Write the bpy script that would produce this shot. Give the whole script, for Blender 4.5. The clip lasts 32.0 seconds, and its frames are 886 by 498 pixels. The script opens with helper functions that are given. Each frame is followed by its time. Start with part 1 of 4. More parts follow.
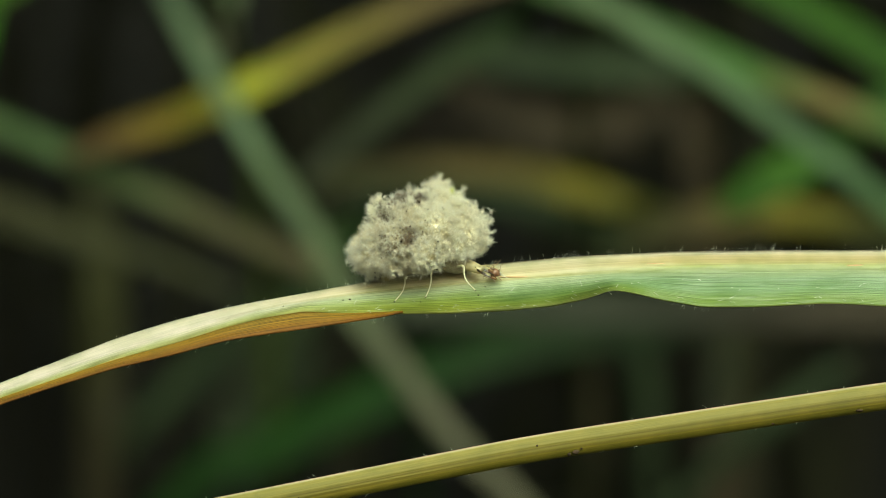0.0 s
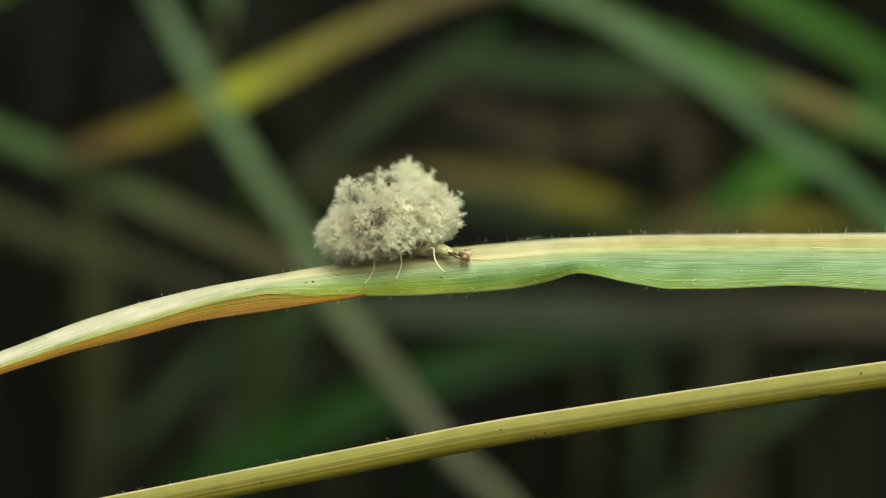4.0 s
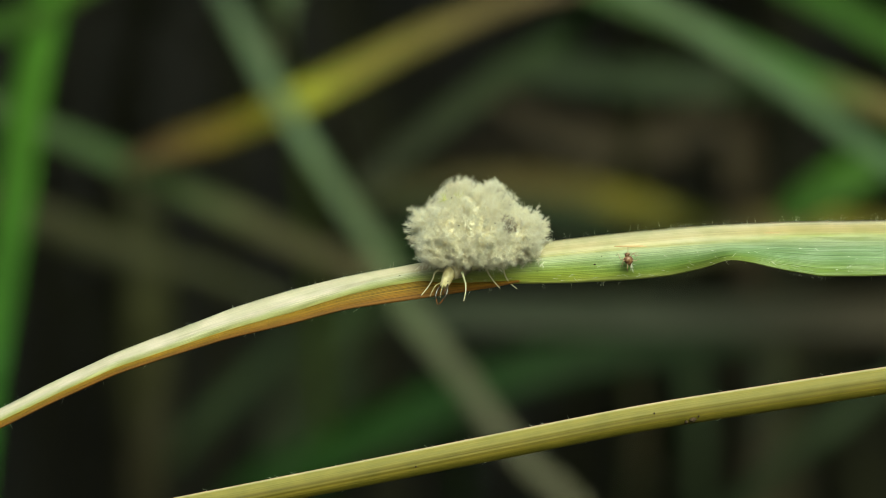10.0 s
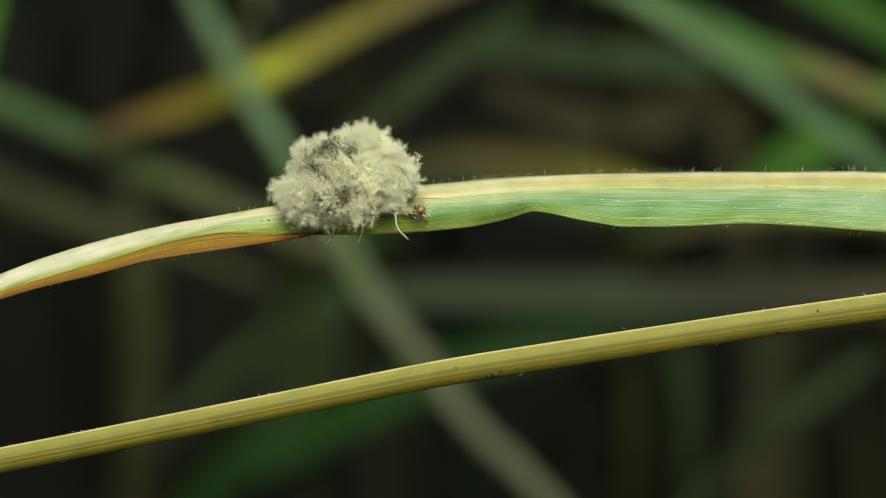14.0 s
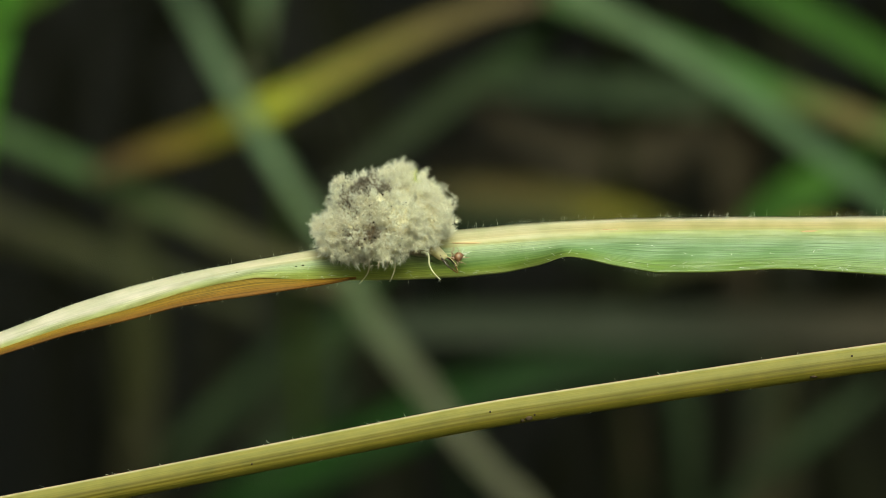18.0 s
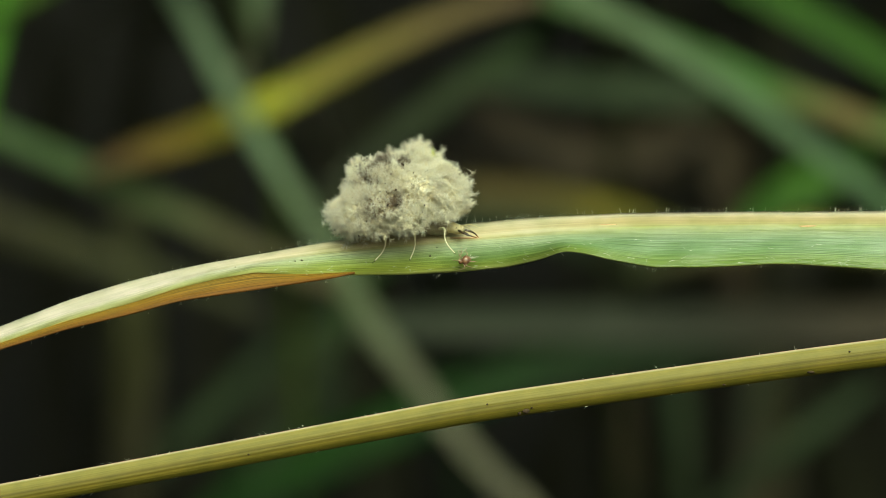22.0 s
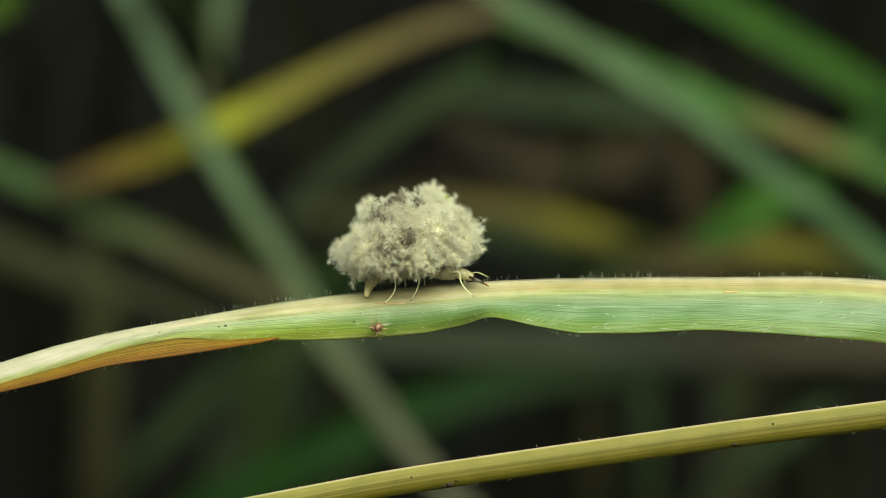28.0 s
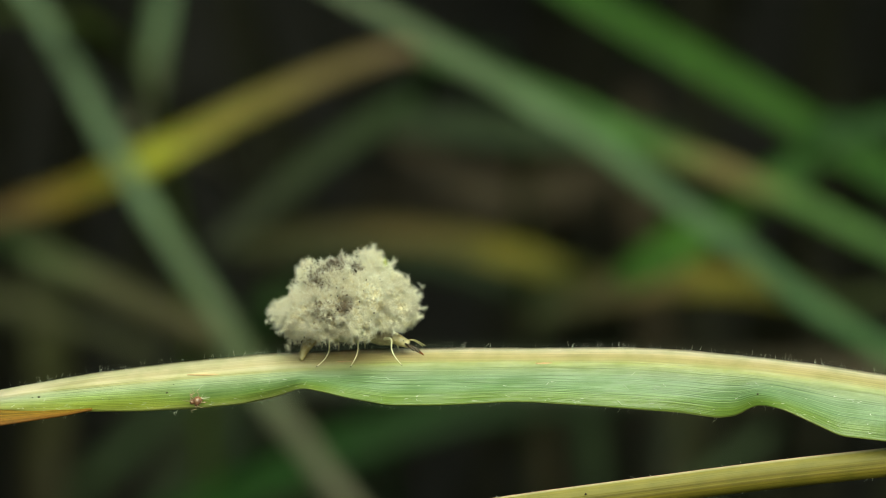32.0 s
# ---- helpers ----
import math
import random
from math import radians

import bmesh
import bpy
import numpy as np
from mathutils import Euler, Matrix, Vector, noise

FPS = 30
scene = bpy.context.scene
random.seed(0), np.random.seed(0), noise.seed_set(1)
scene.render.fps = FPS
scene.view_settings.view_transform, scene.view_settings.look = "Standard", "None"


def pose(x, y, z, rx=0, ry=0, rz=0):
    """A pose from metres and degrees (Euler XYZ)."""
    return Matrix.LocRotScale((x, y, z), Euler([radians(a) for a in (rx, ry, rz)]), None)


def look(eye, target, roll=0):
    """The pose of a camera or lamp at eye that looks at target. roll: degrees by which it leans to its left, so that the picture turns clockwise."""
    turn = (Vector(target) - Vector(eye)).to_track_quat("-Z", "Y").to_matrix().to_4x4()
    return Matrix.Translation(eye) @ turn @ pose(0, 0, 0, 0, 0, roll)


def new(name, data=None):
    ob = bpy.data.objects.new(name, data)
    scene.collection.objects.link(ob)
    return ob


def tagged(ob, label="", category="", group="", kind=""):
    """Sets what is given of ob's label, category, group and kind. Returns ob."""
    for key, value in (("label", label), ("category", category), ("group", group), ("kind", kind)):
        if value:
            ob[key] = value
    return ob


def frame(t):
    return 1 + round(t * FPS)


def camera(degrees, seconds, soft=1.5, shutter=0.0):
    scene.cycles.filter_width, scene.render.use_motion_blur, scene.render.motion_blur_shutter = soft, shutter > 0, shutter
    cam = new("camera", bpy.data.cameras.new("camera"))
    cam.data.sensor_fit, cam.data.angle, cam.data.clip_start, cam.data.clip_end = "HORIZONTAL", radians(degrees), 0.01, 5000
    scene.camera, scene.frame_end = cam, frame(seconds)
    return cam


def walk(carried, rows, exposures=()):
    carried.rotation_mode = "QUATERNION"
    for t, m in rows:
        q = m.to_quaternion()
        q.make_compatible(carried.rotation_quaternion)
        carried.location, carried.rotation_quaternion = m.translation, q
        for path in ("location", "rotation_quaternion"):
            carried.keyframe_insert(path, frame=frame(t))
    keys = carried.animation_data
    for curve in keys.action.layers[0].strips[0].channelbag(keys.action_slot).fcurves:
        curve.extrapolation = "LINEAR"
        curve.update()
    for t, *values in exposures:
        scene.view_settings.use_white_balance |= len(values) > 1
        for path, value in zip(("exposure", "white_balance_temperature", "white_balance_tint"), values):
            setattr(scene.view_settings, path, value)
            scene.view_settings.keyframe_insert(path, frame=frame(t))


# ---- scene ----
# A debris-carrying lacewing larva on a dry grass blade. Plan numbers in millimetres, scaled by MM.
MM = 0.001
cam = camera(17, 32.0, soft=0.85)
scene.cycles.max_bounces, scene.cycles.diffuse_bounces = 16, 10     # light wanders far in white fluff
cam.data.dof.use_dof = True
cam.data.dof.focus_distance = 132.8 * MM
cam.data.dof.aperture_fstop = 38.0
# seconds, sideways, height, tilt, turn
PATH = [
    (0, 0.000, 0.000, 90.000, 0.000), (0.5, 0.099, -0.151, 90.217, 0.020), (1, 0.557, 0.107, 90.260, 0.183), (1.5, 0.761, 0.209, 90.172, 0.281),
    (2, 0.505, -0.351, 90.270, 0.259), (2.5, 0.351, -1.066, 90.292, 0.215), (3, -0.107, -0.863, 90.249, 0.183), (3.5, 0.607, -0.709, 90.293, 0.183),
    (4, 2.033, -1.678, 90.380, 0.160), (4.3, 2.125, -1.410, 90.354, 0.147), (4.5, 2.187, -1.730, 90.336, 0.139), (6.5, 2.845, -2.644, 90.466, 0.224), (7, 2.846, -1.419, 90.345, 0.355),
    (7.5, 1.774, -1.775, 90.432, 0.366), (8, 0.857, -2.081, 90.432, 0.377), (8.5, -2.102, -2.391, 90.554, 0.137), (9, -2.207, -3.408, 90.651, 0.223),
    (9.5, -3.174, -2.999, 90.738, 0.256), (10, -4.600, -3.050, 90.716, 0.278), (10.5, -4.962, -4.068, 90.857, 0.266), (11, -3.843, -4.121, 90.804, 0.178),
    (11.5, -2.524, -5.495, 90.955, 0.230), (12, 0.087, -4.829, 90.528, 0.516), (12.5, 1.415, -3.354, 90.420, 0.452), (13, 0.143, -3.208, 90.390, 0.192),
    (13.5, 1.461, -4.938, 90.640, 0.221), (13.7, 3.680, -6.060, 90.720, 0.760), (14, 7.792, -4.945, 90.588, 1.763), (14.5, 7.536, -4.027, 90.818, 1.762), (16.5, 4.041, -4.195, 91.043, 1.106),
    (17, 5.154, -3.983, 91.072, 1.452), (17.5, 5.155, -3.833, 91.074, 1.322), (18, 5.508, -4.084, 91.094, 1.451), (18.5, 4.501, -3.126, 90.924, 1.216),
    (19, 3.282, -3.382, 91.001, 1.152), (19.5, 5.457, -4.441, 91.127, 1.363), (20, 5.154, -3.882, 91.073, 1.408), (20.5, 5.505, -4.692, 91.147, 1.482),
    (21, 4.646, -4.290, 91.138, 1.343), (21.5, 5.964, -4.031, 91.049, 1.515), (22, 5.255, -4.341, 91.106, 1.321), (22.5, 4.493, -4.749, 91.106, 1.300),
    (23, 3.887, -4.036, 91.084, 1.367), (23.5, 3.529, -4.648, 91.215, 1.258), (24, 4.037, -4.288, 91.192, 1.421), (24.5, 9.554, -3.303, 91.240, 2.004),
    (25, 13.815, -1.664, 91.095, 2.287), (25.5, 12.555, -2.030, 91.055, 1.945), (27.5, 8.667, -1.443, 90.902, 1.231), (28, 8.065, -0.685, 90.806, 1.050),
    (28.5, 8.927, -1.752, 90.925, 1.026), (29, 10.348, -1.240, 90.968, 1.099), (29.5, 10.193, -2.207, 91.119, 1.065), (30, 14.394, -2.085, 91.133, 1.661),
    (30.5, 16.180, -0.608, 91.200, 1.551), (31, 15.484, 0.858, 91.009, 1.265), (31.5, 17.460, 0.665, 91.103, 1.497), (32, 16.915, 2.235, 90.934, 1.222),
]

walk(cam, [(t, pose(x * MM, -133.82 * MM, z * MM, rx, 0, rz)) for t, x, z, rx, rz in PATH],
     exposures=[(0, 0.22, 6900, -20), (32, 0.22, 6900, -20)])

# ---- light ----
SUN_ELEVATION, SUN_TURN = 36.0, 170.0     # degrees; turn clockwise from +y
world = bpy.data.worlds.new("world")
scene.world = world
world.use_nodes = True
wn = world.node_tree
sky = wn.nodes.new("ShaderNodeTexSky")
sky.sky_type, sky.sun_disc = "NISHITA", False
sky.dust_density, sky.ozone_density = 4.0, 0.6     # a hazy, whitish sky
sky.sun_elevation, sky.sun_rotation = radians(SUN_ELEVATION), radians(SUN_TURN)
wn.links.new(sky.outputs[0], wn.nodes["Background"].inputs["Color"])
wn.nodes["Background"].inputs["Strength"].default_value = 0.14
sun = new("sun", bpy.data.lights.new("sun", "SUN"))
sun.data.energy, sun.data.angle, sun.data.color = 4.5, radians(34), (1.0, 0.97, 0.91)
toward = Vector((math.sin(radians(SUN_TURN)) * math.cos(radians(SUN_ELEVATION)),
                 math.cos(radians(SUN_TURN)) * math.cos(radians(SUN_ELEVATION)), math.sin(radians(SUN_ELEVATION))))
sun.matrix_world = look(toward * 3, (0, 0, 0))


# ---- materials ----
class Nodes:
    """Short forms for writing node materials."""

    def __init__(self, name):
        self.mat = bpy.data.materials.new(name)
        self.mat.use_nodes = True
        self.tree = self.mat.node_tree
        self.bsdf = self.tree.nodes["Principled BSDF"]
        self.out = self.tree.nodes["Material Output"]

    def add(self, kind, **values):
        node = self.tree.nodes.new(kind)
        for key, value in values.items():
            node.inputs[key.replace("_", " ")].default_value = value
        return node

    def link(self, a, b):
        self.tree.links.new(a, b)

    def math(self, op, a, b=None):
        node = self.tree.nodes.new("ShaderNodeMath")
        node.operation = op
        for i, v in enumerate((a, b)):
            if v is None:
                continue
            if isinstance(v, (int, float)):
                node.inputs[i].default_value = v
            else:
                self.link(v, node.inputs[i])
        return node.outputs[0]

    def attribute(self, name):
        node = self.tree.nodes.new("ShaderNodeAttribute")
        node.attribute_name = name
        return node.outputs["Fac"]

    def ramp(self, fac, stops):
        node = self.tree.nodes.new("ShaderNodeValToRGB")
        el = node.color_ramp.elements
        while len(el) < len(stops):
            el.new(0.5)
        for e, (p, c) in zip(el, stops):
            e.position, e.color = p, (*c, 1)
        self.link(fac, node.inputs[0])
        return node.outputs[0]

    def mix(self, fac, a, b, mode="MIX"):
        node = self.tree.nodes.new("ShaderNodeMix")
        node.data_type, node.blend_type = "RGBA", mode
        for sock, v in ((node.inputs[0], fac), (node.inputs[6], a), (node.inputs[7], b)):
            if isinstance(v, (int, float)):
                sock.default_value = v
            elif isinstance(v, tuple):
                sock.default_value = (*v, 1)
            else:
                self.link(v, sock)
        return node.outputs[2]

    def noise(self, vector, scale, detail=3.0):
        node = self.add("ShaderNodeTexNoise", Scale=scale, Detail=detail)
        if vector is not None:
            self.link(vector, node.inputs["Vector"])
        return node.outputs[0]

    def combine(self, x, y, z=0.0):
        node = self.tree.nodes.new("ShaderNodeCombineXYZ")
        for i, v in enumerate((x, y, z)):
            if isinstance(v, (int, float)):
                node.inputs[i].default_value = v
            else:
                self.link(v, node.inputs[i])
        return node.outputs[0]

    def object_coords(self):
        return self.tree.nodes.new("ShaderNodeTexCoord").outputs["Object"]

    def bump(self, height, strength, distance):
        node = self.add("ShaderNodeBump", Strength=strength, Distance=distance)
        self.link(height, node.inputs["Height"])
        self.link(node.outputs[0], self.bsdf.inputs["Normal"])

    def translucent(self, color, share):
        """Lets part of the light through a thin sheet."""
        tr = self.tree.nodes.new("ShaderNodeBsdfTranslucent")
        mixer = self.tree.nodes.new("ShaderNodeMixShader")
        mixer.inputs[0].default_value = share
        self.link(color, tr.inputs[0])
        self.link(self.bsdf.outputs[0], mixer.inputs[1])
        self.link(tr.outputs[0], mixer.inputs[2])
        self.link(mixer.outputs[0], self.out.inputs[0])


def streaked(name, stops, fine=60.0, coarse=14.0, along=0.5, rough=0.5, share=0.25, depth=0.00004, contrast=0.5, spread=0.03, other=None, deep=None, right=None):
    """Veined leaf: colour across the blade from the attribute s (0 ridge, 1 margin), veins run along u (millimetres)."""
    n = Nodes(name)
    s, u = n.attribute("s"), n.attribute("u")
    fine_n = n.noise(n.combine(n.math("MULTIPLY", u, along), n.math("MULTIPLY", s, fine)), 1.0, 4)
    wide_n = n.noise(n.combine(n.math("MULTIPLY", u, along * 0.6), n.math("MULTIPLY", s, coarse), 7.3), 1.0, 3)
    blot_n = n.noise(n.combine(n.math("MULTIPLY", u, 0.8), n.math("MULTIPLY", s, 2.5), 3.1), 1.0, 3)
    shifted = n.math("ADD", s, n.math("MULTIPLY", n.math("SUBTRACT", wide_n, 0.5), spread * 4))
    base = n.ramp(shifted, stops)
    if other:
        turn = n.math("ADD", n.math("MULTIPLY", u, -0.13), n.math("ADD", -0.35, n.math("MULTIPLY", n.math("SUBTRACT", wide_n, 0.5), 0.45)))
        base = n.mix(n.ramp(turn, [(0.0, (0, 0, 0)), (1.0, (1, 1, 1))]), base, n.ramp(shifted, other))
    if deep:
        turn = n.math("ADD", n.math("MULTIPLY", u, 0.4), -0.3)
        base = n.mix(n.ramp(turn, [(0.0, (0, 0, 0)), (1.0, (1, 1, 1))]), base, n.ramp(shifted, deep))
    if right:
        turn = n.math("ADD", n.math("MULTIPLY", u, 0.25), -1.5)
        base = n.mix(n.ramp(turn, [(0.0, (0, 0, 0)), (1.0, (1, 1, 1))]), base, n.ramp(shifted, right))
    swing = n.math("MULTIPLY", n.math("SUBTRACT", fine_n, 0.5), contrast * 2)
    if other:
        swing = n.math("MULTIPLY", swing, n.ramp(s, [(0.30, (0.45, 0.45, 0.45)), (0.46, (1, 1, 1))]))
    grey = n.math("ADD", swing, 0.5)
    shade = n.ramp(grey, [(0.0, (0.45, 0.48, 0.45)), (0.5, (0.92, 0.92, 0.92)), (1.0, (1.25, 1.22, 1.18))])
    color = n.mix(1.0, base, shade, "MULTIPLY")
    blot = n.ramp(blot_n, [(0.3, (0.82, 0.84, 0.74)), (0.6, (1.03, 1.0, 1.0))])
    color = n.mix(1.0, color, blot, "MULTIPLY")
    n.link(color, n.bsdf.inputs["Base Color"])
    n.bsdf.inputs["Roughness"].default_value = rough
    n.bsdf.inputs["Specular IOR Level"].default_value = 0.35
    n.bump(n.math("ADD", fine_n, wide_n), 0.6, depth)
    n.translucent(color, share)
    return n.mat


def grass_colour(name, ends, rough=0.55, share=0.3):
    """Plain grass, colour along the blade from the attribute u (0 to 1), with faint veins across s."""
    n = Nodes(name)
    s, u = n.attribute("s"), n.attribute("u")
    base = n.ramp(u, [(p, tuple(v * 0.86 for v in c)) for p, c in ends])
    vein = n.noise(n.combine(n.math("MULTIPLY", u, 6.0), n.math("MULTIPLY", s, 26.0)), 1.0, 3)
    blot = n.noise(n.combine(n.math("MULTIPLY", u, 9.0), n.math("MULTIPLY", s, 2.0), 5.0), 1.0, 3)
    color = n.mix(1.0, base, n.ramp(vein, [(0.3, (0.72, 0.74, 0.7)), (0.7, (1.15, 1.15, 1.1))]), "MULTIPLY")
    color = n.mix(1.0, color, n.ramp(blot, [(0.3, (0.7, 0.7, 0.65)), (0.65, (1.1, 1.1, 1.1))]), "MULTIPLY")
    n.link(color, n.bsdf.inputs["Base Color"])
    n.bsdf.inputs["Roughness"].default_value = rough
    n.bsdf.inputs["Specular IOR Level"].default_value = 0.12
    n.bump(vein, 0.4, 0.0002)
    n.translucent(color, share)
    return n.mat


def plain(name, a, b, scale, rough=0.5, share=0.0, bump=0.0, spec=0.4):
    """One colour that wanders between a and b with a grain of that scale (per metre)."""
    n = Nodes(name)
    co = n.object_coords()
    f = n.noise(co, scale, 4)
    f2 = n.noise(co, scale * 5.7, 3)
    color = n.ramp(n.math("ADD", n.math("MULTIPLY", f, 0.7), n.math("MULTIPLY", f2, 0.3)), [(0.3, a), (0.7, b)])
    n.link(color, n.bsdf.inputs["Base Color"])
    n.bsdf.inputs["Roughness"].default_value = rough
    n.bsdf.inputs["Specular IOR Level"].default_value = spec
    if bump:
        n.bump(f2, 0.5, bump)
    if share:
        n.translucent(color, share)
    return n.mat


def fluff(name, clean_a, clean_b, share, glint=0.0):
    """Waxy plant fluff, soiled grey-brown where old debris has gathered; each hair a little different."""
    n = Nodes(name)
    co = n.object_coords()
    grain = n.noise(co, 900.0, 3)
    lump = n.noise(co, 2600.0, 2)
    clean = n.ramp(lump, [(0.3, clean_a), (0.7, clean_b)])
    soil = None
    for centre, reach in (((-0.3, -0.6, 3.4), 1.05), ((0.6, -0.7, 3.4), 0.7), ((-1.0, -0.9, 2.9), 0.6), ((-0.6, 1.0, 3.1), 0.8), ((0.5, 2.2, 2.2), 0.55), ((-0.5, -2.3, 1.7), 0.75), ((-0.2, -1.7, 2.7), 0.7), ((0.5, -2.4, 1.9), 0.6)):
        dist = n.tree.nodes.new("ShaderNodeVectorMath")
        dist.operation = "DISTANCE"
        n.link(co, dist.inputs[0])
        dist.inputs[1].default_value = tuple(c * MM for c in centre)
        near = n.math("SUBTRACT", 1.0, n.math("DIVIDE", dist.outputs["Value"], reach * MM))
        soil = near if soil is None else n.math("MAXIMUM", soil, near)
    speck = n.noise(co, 7000.0, 2)
    soil = n.math("ADD", soil, n.math("ADD", n.math("MULTIPLY", n.math("SUBTRACT", grain, 0.55), 2.0), n.math("MULTIPLY", n.math("SUBTRACT", speck, 0.5), 2.4)))
    old = n.ramp(n.noise(co, 1300.0, 3), [(0.45, (0, 0, 0)), (0.70, (0.4, 0.4, 0.4))])
    clean = n.mix(old, clean, (0.60, 0.49, 0.27))
    dinge = n.tree.nodes.new("ShaderNodeVectorMath")
    dinge.operation = "DISTANCE"
    n.link(co, dinge.inputs[0])
    dinge.inputs[1].default_value = (-0.8 * MM, -1.9 * MM, 2.0 * MM)
    worn = n.math("ADD", n.math("DIVIDE", dinge.outputs["Value"], 2.6 * MM), n.math("MULTIPLY", n.math("SUBTRACT", grain, 0.5), 1.2))
    clean = n.mix(n.ramp(worn, [(0.25, (0.40, 0.40, 0.40)), (1.0, (0, 0, 0))]), clean, (0.54, 0.43, 0.25))
    if glint:
        each = n.tree.nodes.new("ShaderNodeNewGeometry").outputs["Random Per Island"]
        clean = n.mix(n.ramp(each, [(0.40, (0, 0, 0)), (0.75, (glint, glint, glint))]), clean, (0.99, 0.98, 0.91))
    mask = n.ramp(soil, [(0.12, (0, 0, 0)), (0.60, (0.82, 0.82, 0.82))])
    color = n.mix(mask, clean, (0.15, 0.084, 0.046))
    n.link(color, n.bsdf.inputs["Base Color"])
    n.bsdf.inputs["Roughness"].default_value = 0.45 if glint else 0.8
    n.bsdf.inputs["Specular IOR Level"].default_value = 0.5 if glint else 0.1
    n.bump(n.noise(co, 9000.0, 3), 1.0, 0.00012)
    n.translucent(color, share)
    if glint:
        clear = n.tree.nodes.new("ShaderNodeBsdfTransparent")
        glassy = n.tree.nodes.new("ShaderNodeMixShader")
        glassy.inputs[0].default_value = 0.12
        n.link(n.out.inputs[0].links[0].from_socket, glassy.inputs[1])
        n.link(clear.outputs[0], glassy.inputs[2])
        n.link(glassy.outputs[0], n.out.inputs[0])
    return n.mat


TIP_STOPS = [
    (0.0, (0.589, 0.539, 0.422)), (0.4, (0.632, 0.571, 0.511)), (0.58, (0.565, 0.540, 0.404)), (0.76, (0.428, 0.443, 0.229)), (0.9, (0.428, 0.434, 0.166)), (1.0, (0.459, 0.415, 0.162))]
CREAM = [(0.0, (0.360, 0.308, 0.175)), (0.025, (0.534, 0.494, 0.323)), (0.12, (0.565, 0.510, 0.330)), (0.20, (0.515, 0.450, 0.275)), (0.27, (0.545, 0.495, 0.305)), (0.33, (0.397, 0.388, 0.167))]
blade_mat = streaked("dry_green_blade", CREAM + [(0.40, (0.372, 0.423, 0.233)), (0.50, (0.326, 0.414, 0.205)), (0.62, (0.298, 0.396, 0.121)), (0.76, (0.307, 0.386, 0.074)), (0.92, (0.335, 0.386, 0.074)), (1.0, (0.419, 0.432, 0.140))],
                     fine=52, coarse=13, along=0.22, rough=0.28, share=0.40, contrast=0.9, spread=0.018, other=TIP_STOPS,
                     deep=CREAM + [(0.40, (0.360, 0.424, 0.240)), (0.52, (0.310, 0.405, 0.230)), (0.64, (0.245, 0.360, 0.165)), (0.74, (0.198, 0.308, 0.092)), (0.88, (0.235, 0.315, 0.066)), (1.0, (0.372, 0.414, 0.140))],
                     # ridge stops brightened here to stand for light falling on the top edge
                     right=[(0.0, (0.466, 0.375, 0.267)), (0.035, (0.655, 0.595, 0.429)), (0.10, (0.571, 0.479, 0.277)), (0.17, (0.465, 0.390, 0.190)), (0.22, (0.450, 0.402, 0.192)), (0.28, (0.330, 0.361, 0.126)),
                            (0.38, (0.215, 0.279, 0.116)), (0.52, (0.178, 0.272, 0.134)), (0.72, (0.149, 0.251, 0.097)), (0.88, (0.149, 0.230, 0.043)), (0.97, (0.134, 0.209, 0.036)), (1.0, (0.210, 0.253, 0.066))])
dry_mat = streaked("withered_orange_margin", [(0.0, (0.362, 0.288, 0.045)), (0.2, (0.327, 0.202, 0.019)), (0.6, (0.292, 0.158, 0.013)), (0.9, (0.234, 0.101, 0.009)), (1.0, (0.187, 0.079, 0.007))],
                   fine=44, coarse=12, along=0.08, rough=0.55, share=0.5, contrast=2.6, spread=0.07)
# top highlight, bright upper band and dark groove lines are put into the colour
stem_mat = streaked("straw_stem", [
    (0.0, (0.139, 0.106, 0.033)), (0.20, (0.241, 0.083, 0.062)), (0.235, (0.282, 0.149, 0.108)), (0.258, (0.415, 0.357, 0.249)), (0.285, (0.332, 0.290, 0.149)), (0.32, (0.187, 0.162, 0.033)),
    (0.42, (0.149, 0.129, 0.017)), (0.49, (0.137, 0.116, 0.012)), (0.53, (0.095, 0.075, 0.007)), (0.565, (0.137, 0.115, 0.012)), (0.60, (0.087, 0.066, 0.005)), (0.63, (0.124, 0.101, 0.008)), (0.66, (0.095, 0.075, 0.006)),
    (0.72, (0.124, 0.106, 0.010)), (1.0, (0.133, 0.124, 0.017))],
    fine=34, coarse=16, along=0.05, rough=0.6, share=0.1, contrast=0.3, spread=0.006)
hair_mat = plain("glassy_hair", (0.62, 0.62, 0.52), (0.8, 0.8, 0.7), 2000, 0.3, 0.4)
core_mat = fluff("matted_fluff", (0.84, 0.77, 0.54), (0.93, 0.88, 0.70), 0.40)
star_mat = fluff("star_hair_fluff", (0.97, 0.92, 0.72), (0.99, 0.96, 0.84), 0.5, 0.9)
lime_star_mat = plain("fresh_star_hair", (0.55, 0.60, 0.12), (0.72, 0.74, 0.28), 3000, 0.5, 0.4)
skin_mat = plain("pale_larva_skin", (0.66, 0.58, 0.26), (0.82, 0.76, 0.46), 2500, 0.3, 0.55, 0.00001)
leg_mat = plain("glassy_leg_skin", (0.70, 0.66, 0.44), (0.82, 0.79, 0.62), 2500, 0.3, 0.55, 0.00001)
tail_mat = plain("tan_tail_skin", (0.44, 0.36, 0.16), (0.60, 0.52, 0.28), 2500, 0.3, 0.35, 0.00001)
head_mat = plain("glassy_head_skin", (0.50, 0.42, 0.20), (0.74, 0.68, 0.46), 4200, 0.3, 0.55, 0.00001)
dusky_mat = plain("dusky_thorax_skin", (0.16, 0.13, 0.09), (0.58, 0.52, 0.34), 3200, 0.4, 0.15, 0.00001)
